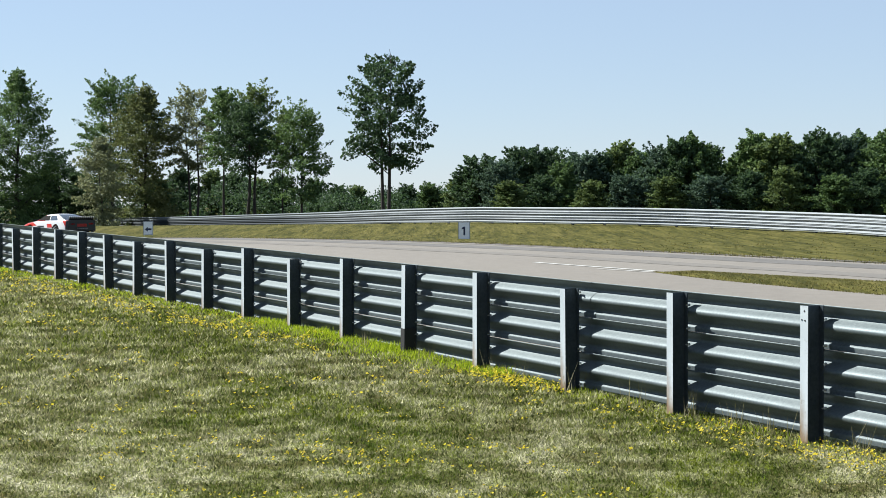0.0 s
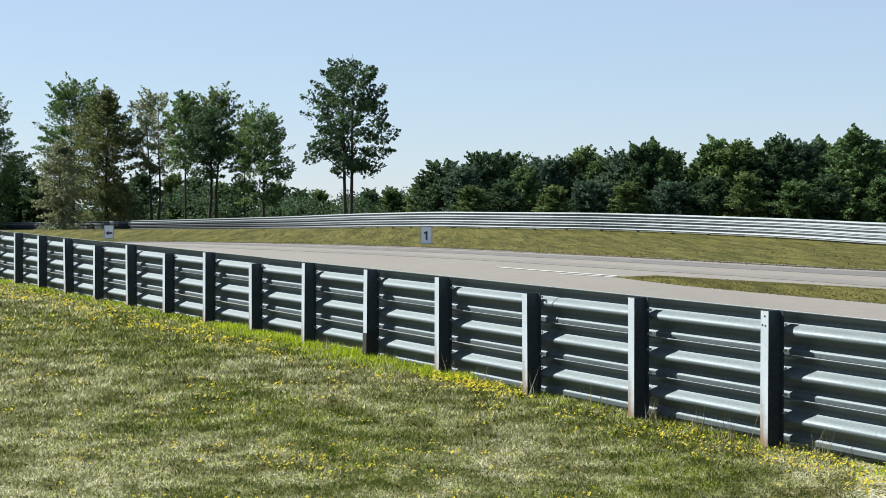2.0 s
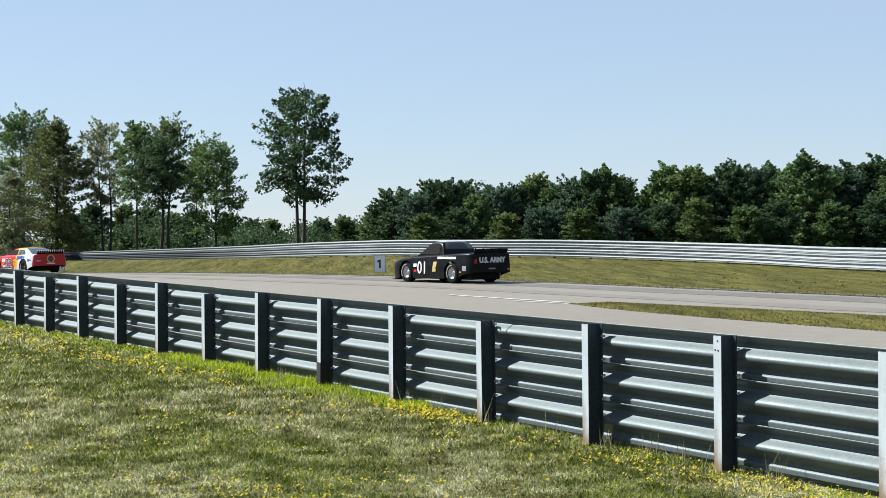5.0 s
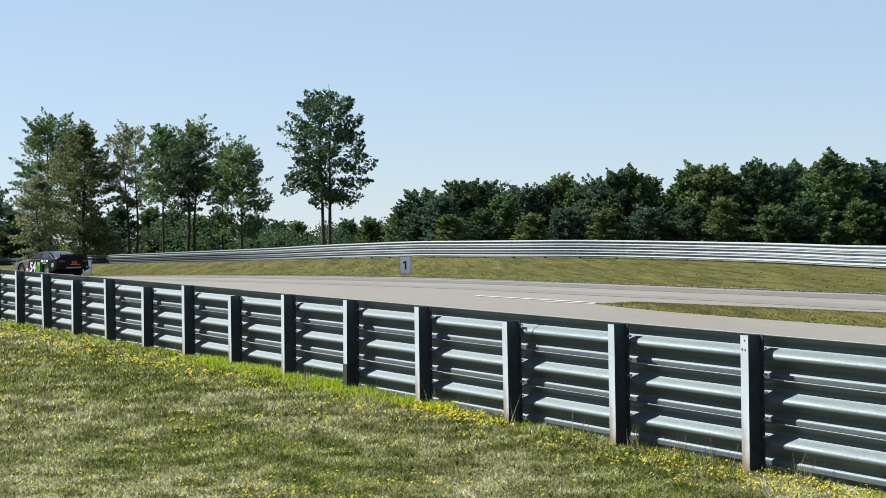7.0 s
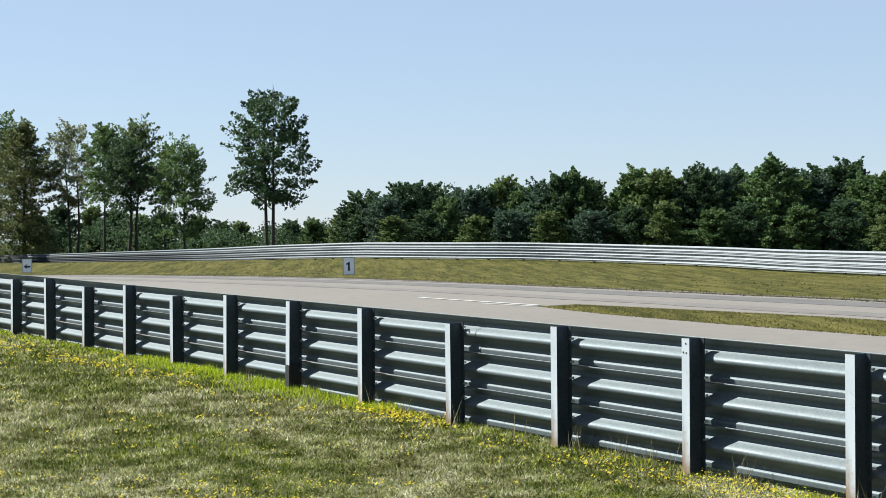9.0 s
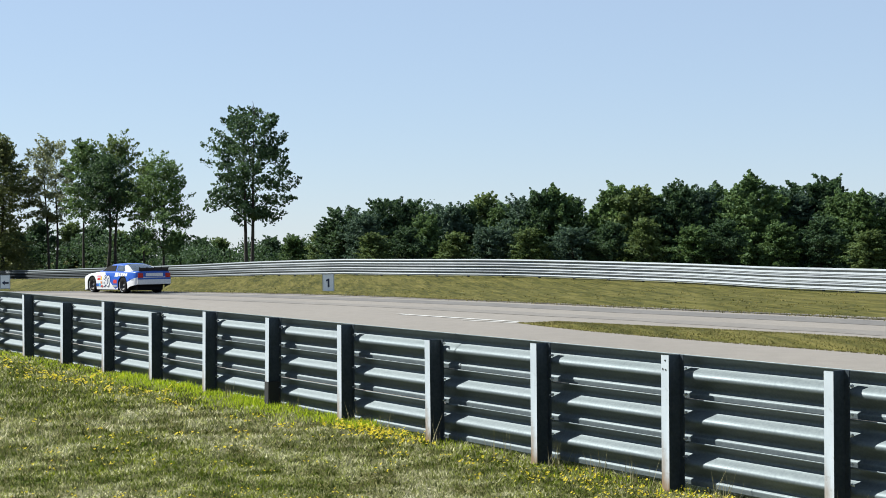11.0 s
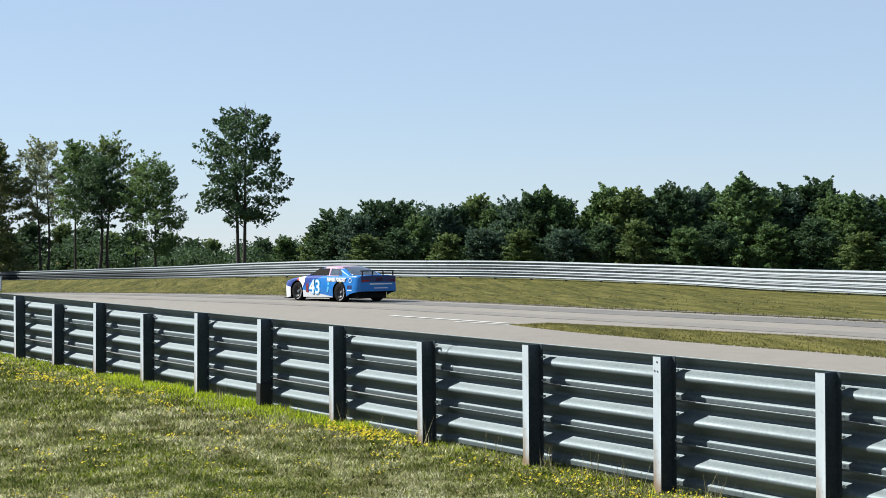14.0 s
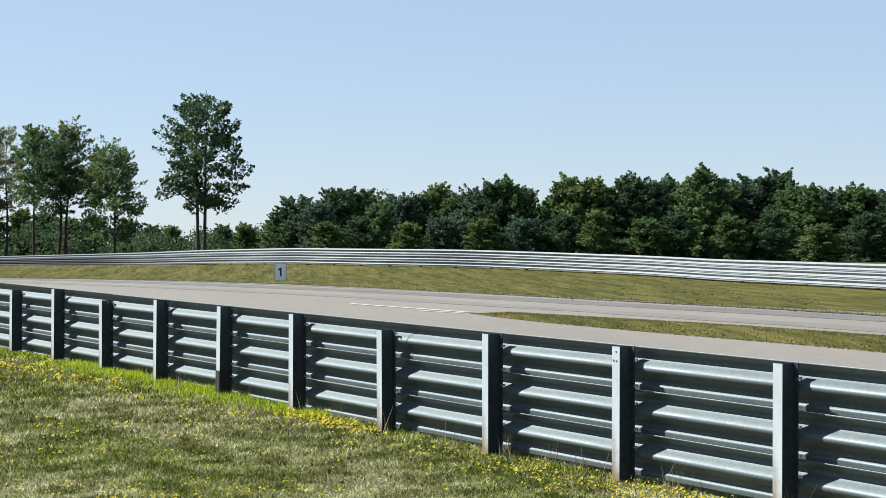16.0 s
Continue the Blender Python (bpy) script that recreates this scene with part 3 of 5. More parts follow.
PROFILE = {
    "round": lambda t: np.sin(np.pi * (0.10 + 0.84 * t)) ** 0.75,
    "oval": lambda t: np.interp(t, [0, 0.1, 0.25, 0.5, 0.75, 0.9, 1], [0.5, 0.82, 0.95, 1.08, 0.98, 0.68, 0.3]),
    "high": lambda t: np.sin(np.pi * (0.06 + 0.80 * t ** 0.8)) ** 0.7,
    "cone": lambda t: 0.25 + 0.75 * np.sin(np.pi * (0.22 + 0.74 * t)) ** 1.0,
    "column": lambda t: 0.72 + 0.28 * np.sin(np.pi * t) - 0.65 * smoothstep(0.7, 1.0, t),
}


def make_tree(label, height, crown_base, radius, seed, leaf, clumps=170, per=42, size=0.24, shape="round", trunks=((0, 0, 0),), girth=0.2, spread=0.55, gaps=0.08, skirt=0.0, flat=0.62, twigs=0):
    """A tapered trunk or two with limbs, and a crown of leaf sprays grouped in clumps."""
    clumps, per = int(clumps * 1.55), int(per * 0.66)
    rg = np.random.default_rng(seed)
    rnd = random.Random(seed)
    prof = PROFILE[shape]
    tree = tagged(new("tree"), label, "tree")
    # clump centres, more of them near the outside of the crown
    centres = []
    while len(centres) < clumps:
        t = rg.random() ** 0.85
        a = rg.random() * 2 * np.pi
        lump = 0.78 + 0.5 * noise.noise((math.cos(a) * 1.6 + seed, math.sin(a) * 1.6, t * 3.2))
        r = radius * prof(t) * lump * rg.random() ** 0.42
        p = np.array([r * math.cos(a), r * math.sin(a), crown_base + (height - crown_base) * t * (1 - 0.10 * rg.random())])
        if noise.noise((p[0] * 0.55 + seed * 3, p[1] * 0.55, p[2] * 0.6)) > -0.35 + gaps * 3 - 0.3:
            centres.append(p)
    for _ in range(int(clumps * skirt)):
        a, r = rg.random() * 2 * np.pi, radius * 0.85 * rg.random() ** 0.5
        centres.append(np.array([r * math.cos(a), r * math.sin(a), crown_base * rg.random()]))
    centres = np.array(centres)
    verts, faces = [], []
    heads = []
    for ox, oy, lean in trunks:
        top = height * 0.86
        bend = rnd.uniform(-0.25, 0.25)
        pts = [(ox + lean * (i / 6) ** 1.2 + bend * math.sin(i * 0.9), oy + 0.15 * math.sin(i * 1.3 + seed), -0.4 + (top + 0.4) * i / 6) for i in range(7)]
        tube(verts, faces, pts, [girth * (1.25 if i == 0 else 1 - i / 6 * 0.85) for i in range(7)], 8)
        heads.append(pts)
    for i in rg.permutation(len(centres))[: min(60, len(centres) // 4)]:
        c = centres[i]
        pts = heads[rnd.randrange(len(heads))]
        z = max(crown_base * 0.8, c[2] - np.hypot(c[0], c[1]) * rnd.uniform(0.5, 0.9))
        if c[2] < crown_base + 0.13 * height:
            continue
        f = min(0.95, (z + 0.4) / (height * 0.86 + 0.4)) * 6
        j = min(5, int(f))
        a = Vector(pts[j]).lerp(Vector(pts[j + 1]), f - j)
        mid = a.lerp(Vector(c), 0.5) + Vector((rnd.uniform(-0.2, 0.2), rnd.uniform(-0.2, 0.2), rnd.uniform(-0.05, 0.25)))
        r0 = girth * max(0.12, 0.36 * (1 - f / 7))
        tube(verts, faces, [a, mid, c], [r0, r0 * 0.6, r0 * 0.2], 5)
    for _ in range(twigs):
        x, y, z = rnd.uniform(-0.3, 0.2) * radius, rnd.uniform(-0.2, 0.2) * radius, height * rnd.uniform(0.90, 0.97)
        tube(verts, faces, [(x, y, z - 1.2), (x + rnd.uniform(-0.15, 0.15), y, z + 0.4), (x + rnd.uniform(-0.3, 0.3), y, z + rnd.uniform(0.7, 1.3))], [0.05, 0.03, 0.015], 4)
    trunk = part("trunk", mesh_of("trunk", verts, faces, BARK), None, tree, smooth=True)
    # leaf sprays: each clump is a flat tapering bough that points outwards
    n_ = len(centres) * per
    which = np.repeat(np.arange(len(centres)), per)
    high = np.clip((centres[:, 2] - crown_base) / max(0.1, height - crown_base), 0, 1)
    ahead = np.stack([centres[:, 0], centres[:, 1], np.hypot(centres[:, 0], centres[:, 1]) * (-0.15 + 0.9 * high) + 0.25 * high], 1) + rg.normal(0, 0.25 * radius * 0.3, centres.shape)
    ahead /= np.linalg.norm(ahead, axis=1)[:, None] + 1e-6
    flank = np.cross(ahead, np.array([0, 0, 1.0]))
    flank /= np.linalg.norm(flank, axis=1)[:, None] + 1e-6
    over = np.cross(flank, ahead)
    long_ = spread * (0.75 + 0.9 * rg.random(len(centres)))
    t = rg.random(n_) ** 0.8 * 2 - 1
    body = np.sqrt(np.clip(1.02 - t * t, 0.02, 1)) * (1.0 - 0.35 * t)
    ang, rad = rg.random(n_) * 2 * np.pi, np.sqrt(rg.random(n_))
    stray = 1 + 0.8 * (rg.random(n_) < 0.12)
    wide = spread * 0.62 * body * rad * np.cos(ang) * stray
    deep = spread * flat * 0.58 * body * rad * np.sin(ang) * stray
    pos = centres[which] + ahead[which] * (t * long_[which])[:, None] + flank[which] * wide[:, None] + over[which] * deep[:, None]
    nrm = rg.normal(size=(n_, 3)) * 0.6 + over[which] * 0.4 + ahead[which] * 0.3
    nrm /= np.linalg.norm(nrm, axis=1)[:, None]
    u = np.cross(nrm, rg.normal(size=(n_, 3)))
    u /= np.linalg.norm(u, axis=1)[:, None]
    v = np.cross(nrm, u)
    sz = (size * (0.55 + 0.9 * rg.random(n_)))[:, None]
    droop = nrm * sz * 0.22
    quad = np.stack([pos - u * sz * 0.5 - droop, pos - v * sz * 0.36, pos + u * sz * 0.55 - droop, pos + v * sz * 0.36], 1)
    crown = part("crown", fast_mesh("crown", quad, 4, leaf), None, tree)
    return tree


def plant(tree, azimuth, dist, turn=0.0, scale=(1, 1, 1), sink=0.0):
    x, y = polar(azimuth, dist)
    tree.matrix_basis = pose(x, y, float(far_z(y)) - sink, 0, 0, turn) @ Matrix.Diagonal((*scale, 1))
    return tree


def rise(elev, dist):
    """Height above the ground there of what is seen at that elevation."""
    return dist * math.tan(radians(elev)) + 1.62 - float(far_z(dist))


# the tall twin-stemmed tree behind the barrier
H = rise(5.3, 138)
plant(make_tree("tall twin-stemmed maple with an open dark green crown", H, H * 0.33, 4.2, 11, LEAF_DARK, 128, 92, 0.25, "oval", ((-0.22, 0, -0.2), (0.22, 0.2, 0.3)), 0.2, 0.72, 0.11, flat=0.95, twigs=5), -2.06, 138)
# the group on the far bend
H = rise(3.65, 168)
plant(make_tree("slender light green tree with low branches", H, H * 0.20, 3.9, 12, LEAF_MID, 106, 88, 0.24, "cone", ((0, 0, 0.2),), 0.17, 0.80, 0.10), -5.1, 168)
plant(make_tree("bright sunlit leaves of a slender tree top", rise(3.3, 172), H * 0.42, 2.3, 13, LEAF_LIGHT, 44, 88, 0.24, "round", ((0, 0, 0),), 0.12, 0.80, 0.1), -5.75, 172)
H = rise(4.3, 182)
plant(make_tree("tall tree with a pale airy crown", H, H * 0.50, 3.8, 14, LEAF_LIGHT, 83, 88, 0.24, "round", ((0, 0, 0.5),), 0.22, 0.80, 0.14), -6.75, 182)
H = rise(3.6, 172)
plant(make_tree("dark maple with a bare forked stem", H, H * 0.42, 3.6, 15, LEAF_DARK, 106, 88, 0.24, "round", ((0, 0, 0.9),), 0.24, 0.80, 0.02), -7.1, 172)
H = rise(4.1, 176)
plant(make_tree("upright dark green tree on a thin trunk", H, H * 0.44, 2.8, 16, LEAF_MID, 89, 88, 0.24, "column", ((0, 0, 0),), 0.17, 0.80, 0.05), -7.85, 176)
H = rise(4.1, 186)
plant(make_tree("pale thin-crowned ash with two stems", H, H * 0.42, 4.0, 17, LEAF_PALE, 94, 88, 0.24, "round", ((-0.3, 0, -0.6), (0.4, 0, 0.3)), 0.18, 0.80, 0.14), -8.95, 186)
H = rise(4.0, 190)
plant(make_tree("browning oak, leafy to the ground", H, H * 0.12, 4.7, 18, LEAF_RUST, 250, 90, 0.24, "column", ((0, 0, 0),), 0.25, 0.90, 0.0, 0.2), -10.6, 186)
H = rise(4.4, 198)
plant(make_tree("tall green tree behind a browning oak", H, H * 0.3, 4.8, 19, LEAF_MID, 190, 90, 0.24, "high", ((0, 0, 0),), 0.25, 0.85, 0.03), -11.8, 198)
H = rise(2.2, 184)
plant(make_tree("pale shrubby young tree, leafy to the ground", H, 0.4, 3.2, 20, LEAF_PALE, 106, 88, 0.24, "column", ((0, 0, 0),), 0.12, 0.80, 0.0, 0.1), -12.2, 180)
H = rise(4.6, 205)
plant(make_tree("big dark tree with drooping leafy branches", H, 0.8, 5.6, 21, LEAF_MID, 320, 90, 0.24, "column", ((0, 0, 0),), 0.3, 0.95, 0.0, 0.2), -15.0, 205)
plant(make_tree("dark tree with a broad crown", rise(4.2, 210), 2.0, 5.2, 22, LEAF_DARK, 167, 88, 0.24, "round", ((0, 0, 0),), 0.3, 0.80, 0.0, 0.1), -17.4, 212)
plant(make_tree("low dark tree at the wood's edge", rise(1.85, 215), 0.6, 3.4, 23, LEAF_DARK, 94, 88, 0.24, "round", ((0, 0, 0),), 0.2, 0.80, 0.0, 0.1), -13.6, 215)

# the wood along the back: a few kinds of tree, planted again and again
KINDS = [
    make_tree("dense dark green tree of the wood edge", 10.0, 1.0, 4.0, 31, LEAF_DARK, 150, 95, 0.30, "round", ((0, 0, 0),), 0.2, 0.78, 0.08, 0.12, 0.7),
    make_tree("dense green tree of the wood edge", 10.0, 0.8, 3.9, 32, LEAF_MID, 150, 95, 0.30, "cone", ((0, 0, 0),), 0.2, 0.74, 0.10, 0.12, 0.7),
    make_tree("upright green tree of the wood edge", 10.0, 1.2, 3.3, 33, LEAF_MID, 140, 95, 0.30, "column", ((0, 0, 0),), 0.2, 0.72, 0.08, 0.12, 0.75),
    make_tree("spreading dark tree with a broken top", 10.0, 1.6, 4.4, 34, LEAF_DARK, 130, 95, 0.30, "high", ((0, 0, 0),), 0.2, 0.74, 0.13, 0.15, 0.65),
    make_tree("light green tree of the wood edge", 10.0, 0.8, 3.6, 35, LEAF_LIGHT, 140, 95, 0.30, "cone", ((0, 0, 0),), 0.2, 0.72, 0.10, 0.12, 0.7),
    make_tree("blue-green tree of the wood edge", 10.0, 0.9, 3.8, 36, LEAF_COOL, 150, 95, 0.30, "high", ((0, 0, 0),), 0.2, 0.76, 0.10, 0.12, 0.7),
]
WOOD = [  # azimuth, elevation of the top, distance, kind
    (1.35, 1.70, 176, 3), (2.1, 1.45, 170, 5), (2.95, 2.0, 178, 3), (3.65, 1.95, 180, 3), (4.35, 1.45, 172, 1), (5.1, 1.72, 176, 5), (5.75, 1.65, 178, 0),
    (6.45, 2.05, 180, 4), (7.2, 1.80, 176, 1), (7.9, 1.95, 172, 5), (8.5, 2.15, 170, 0), (8.95, 2.28, 170, 2), (9.5, 1.9, 174, 0), (10.2, 1.35, 178, 5),
    (10.75, 1.75, 172, 2), (11.2, 2.42, 170, 1), (11.9, 2.2, 168, 4), (12.6, 2.05, 172, 1), (13.4, 2.32, 168, 0), (14.1, 2.2, 172, 5), (14.75, 2.25, 176, 2),
    (15.4, 2.15, 172, 2), (15.95, 2.6, 166, 2), (16.6, 1.9, 172, 1), (17.2, 2.05, 174, 5), (17.9, 2.35, 176, 3), (18.6, 2.4, 176, 0), (19.2, 2.0, 170, 1),
    (19.8, 1.9, 168, 2), (20.5, 1.75, 172, 5), (21.2, 1.95, 170, 1), (22.0, 1.8, 172, 3), (22.8, 1.9, 168, 0), (23.6, 2.0, 170, 1), (24.6, 2.1, 170, 2),
    (12.2, 1.1, 156, 4), (13.9, 0.85, 154, 1), (16.9, 0.95, 156, 1), (20.0, 0.55, 150, 4), (5.4, 0.7, 158, 4), (8.0, 0.8, 158, 4), (11.0, 0.95, 158, 0), (15.0, 1.0, 156, 0),
    (18.4, 1.05, 156, 0), (2.4, 0.7, 160, 4), (3.6, 0.9, 162, 0), (9.6, 0.85, 158, 5), (6.7, 0.9, 160, 5), (21.6, 0.9, 154, 0), (23.0, 1.0, 154, 1),
    (-0.5, 0.72, 200, 1), (0.5, 0.78, 196, 4), (-1.3, 0.62, 205, 0), (-3.1, 0.58, 212, 4), (-3.8, 0.62, 210, 0), (1.0, 0.95, 186, 0),
    (-4.6, 0.9, 214, 1), (-5.9, 1.0, 216, 0), (-6.6, 0.85, 214, 4), (-7.5, 1.05, 218, 0), (-8.3, 1.15, 220, 4), (-9.4, 1.2, 220, 0), (-10.2, 0.9, 205, 0), (-12.9, 1.1, 210, 0), (-14.3, 1.2, 214, 0), (-16.3, 1.3, 208, 1),
]
rnd = random.Random(77)
used = set()
for az_, el_, dist_, kind_ in WOOD:
    tall = rise(el_, dist_)
    sc = tall / 10.0
    wide = max(sc * rnd.uniform(0.9, 1.15), 0.62)
    src = KINDS[kind_]
    thing = src if kind_ not in used else copy_thing(src, pose(0, 0, 0))
    used.add(kind_)
    plant(thing, az_, dist_, rnd.uniform(0, 360), (wide, wide, sc))
    thing["group"] = "trees of the wood"


def far_wood():
    """The closed wood behind, which nobody could count, and an added ring out of view."""
    rg = np.random.default_rng(5)
    m, each = 1750, 130
    azs = rg.uniform(-32, 44, m)
    dist = rg.uniform(196, 232, m) + 14 * np.maximum(0, -azs) / 16
    tops = 0.55 + 1.0 * smoothstep(0.3, 3.2, azs) + 0.35 * np.sin(azs * 2.1) * smoothstep(0, 3, azs) + 0.12 * np.sin(azs * 5.3) + 0.5 * smoothstep(-4, -10, azs)
    ground_z = far_z(dist * np.cos(np.radians(azs)))
    hgt = dist * np.tan(np.radians(tops)) + 1.62 - ground_z
    z = ground_z + hgt * rg.random(m) ** 0.8 * (0.86 + 0.14 * np.sin(azs * 23 + dist))
    pos = np.stack([dist * np.sin(np.radians(azs)), dist * np.cos(np.radians(azs)), z], 1)
    pos = np.repeat(pos, each, 0) + np.clip(rg.normal(size=(m * each, 3)), -1.7, 1.7) * np.repeat(rg.uniform(0.45, 1.15, m), each)[:, None] * np.array([1.0, 1.0, 0.6])
    m = m * each
    nrm = rg.normal(size=(m, 3)) + np.array([0, 0, 0.15])
    nrm /= np.linalg.norm(nrm, axis=1)[:, None]
    u = np.cross(nrm, rg.normal(size=(m, 3)))
    u /= np.linalg.norm(u, axis=1)[:, None]
    v = np.cross(nrm, u)
    sz = (0.15 * (0.6 + 0.8 * rg.random(m)))[:, None]
    quad = np.stack([pos - u * sz, pos - v * sz * 0.7, pos + u * sz, pos + v * sz * 0.7], 1)
    # unseen ring of coarse leaves, added to close the place and darken steel reflections
    m = 36000
    azs, dist = np.radians(rg.uniform(44, 328, m)), rg.uniform(150, 190, m)
    pos = np.stack([dist * np.sin(azs), dist * np.cos(azs), -0.5 + 15 * rg.random(m) ** 0.8 * (0.8 + 0.2 * np.sin(azs * 37))], 1)
    u, v = rg.normal(size=(2, m, 3)) * 0.75
    quad = np.concatenate([quad, np.stack([pos - u, pos - v, pos + u, pos + v], 1)])
    ob = new("far_wood", fast_mesh("far_wood", quad, 4, LEAF_DARK))
    tagged(ob, "dark closed wood behind the field, with an added unseen ring", "wood", kind="stuff")


far_wood()


# ---- grass, flowers and weeds ----
def blades(name, x, y, height, width, rg, lean=0.5):
    """One bent blade, a long triangle, for each place."""
    n_ = len(x)
    z = land(x, y)
    a = rg.random(n_) * 2 * np.pi
    w = (width * (0.6 + 0.8 * rg.random(n_)))[:, None] * np.stack([np.cos(a), np.sin(a), 0 * a], 1) * 0.5
    b_ = rg.random(n_) * 2 * np.pi
    tip = np.stack([np.cos(b_) * lean * height * rg.random(n_), np.sin(b_) * lean * height * rg.random(n_), height], 1)
    p = np.stack([x, y, z - 0.006], 1)
    return np.stack([p - w, p + w, p + tip], 1)


def scatter(rg, m, d0, d1, a0, a1, power=1.0):
    """Places in a fan before the camera, thinning with the distance."""
    dist = d0 * (d1 / d0) ** (rg.random(m) ** power)
    az_ = np.radians(rg.uniform(a0, a1, m))
    return dist * np.sin(az_), dist * np.cos(az_)


def rail_side(x, y):
    return (x - RAIL_P[0]) * RAIL_N[0] + (y - RAIL_P[1]) * RAIL_N[1]


def along(x, y):
    return (x - RAIL_P[0]) * RAIL_U[0] + (y - RAIL_P[1]) * RAIL_U[1]


def lumpy(x, y, scale, seed=0.0):
    return np.array([noise.noise((a * scale, c * scale, seed)) for a, c in zip(x, y)])


def lawn():
    rg = np.random.default_rng(21)
    x, y = scatter(rg, 430000, 7.2, 34, -19, 16)
    keep = rail_side(x, y) < 0.12
    x, y = x[keep], y[keep]
    dist = np.hypot(x, y)
    h = (0.012 + 0.026 * rg.random(len(x)) ** 1.8) * np.clip(dist / 11, 0.9, 1.7)
    tri = blades("lawn", x, y, h, 0.015 * np.clip(dist / 9, 1, 3), rg, 1.2)
    ob = new("lawn_grass", fast_mesh("lawn_grass", tri, 3, BLADE))
    tagged(ob, "short mown lawn, green and straw coloured blades", "grass", kind="stuff")


def tall_grass():
    """Uncut grass along the foot of the rail: lush in the far half, thin and dry nearer."""
    rg = np.random.default_rng(22)
    m = 88000
    s = rg.uniform(-8, 34, m)
    d = -0.02 - np.abs(rg.normal(0, 0.22, m)) * np.where(s > 5.0, 1.5, 0.7)
    thick = np.where(s > 4.2, 1.0, 0.16) * np.where(s > 14, 0.7, 1.0) * np.where((s > 4.2) & (s < 10.5), 1.7, 1.0)
    keep = rg.random(m) < thick * (0.55 + 0.6 * lumpy(s, d * 0, 0.8))
    s, d = s[keep], d[keep]
    p = RAIL_P[:, None] + RAIL_U[:, None] * s + RAIL_N[:, None] * d
    h = (0.022 + 0.055 * rg.random(len(s)) ** 1.6) * (1 + 0.5 * lumpy(s, d, 2.2, 4.0)) * np.where((s > 4.2) & (s < 10.5), 1.3, 0.9) * np.exp(-np.abs(d) * 0.9)
    tri = blades("tall", p[0], p[1], h, 0.010 * np.clip(np.hypot(p[0], p[1]) / 13, 1, 2), rg, 0.7)
    tagged(new("rail_grass", fast_mesh("rail_grass", tri, 3, LUSH)), "lush uncut bright green grass along the rail foot", "grass", kind="stuff")
    # dry seed stalks in small tufts
    tufts = [(-3.6, -0.1), (-1.7, -0.14), (-0.55, -0.1), (0.35, -0.16), (0.8, -0.12), (2.1, -0.12), (3.1, -0.15), (3.9, -0.2), (4.5, -0.16), (5.6, -0.3), (7.0, -0.25), (-2.5, -0.18), (1.35, -0.1)]
    x, y, h = [], [], []
    for s0, d0 in tufts:
        k = 14
        ss, dd = s0 + rg.normal(0, 0.07, k), d0 + rg.normal(0, 0.05, k)
        q = RAIL_P[:, None] + RAIL_U[:, None] * ss + RAIL_N[:, None] * dd
        x.append(q[0]), y.append(q[1]), h.append(rg.uniform(0.10, 0.30, k))
    x, y, h = map(np.concatenate, (x, y, h))
    tri = blades("stalks", x, y, h, 0.007, rg, 0.6)
    tagged(new("dry_stalks", fast_mesh("dry_stalks", tri, 3, WEED)), "dry grass stalks in tufts at the rail posts", "dry grass", kind="stuff")


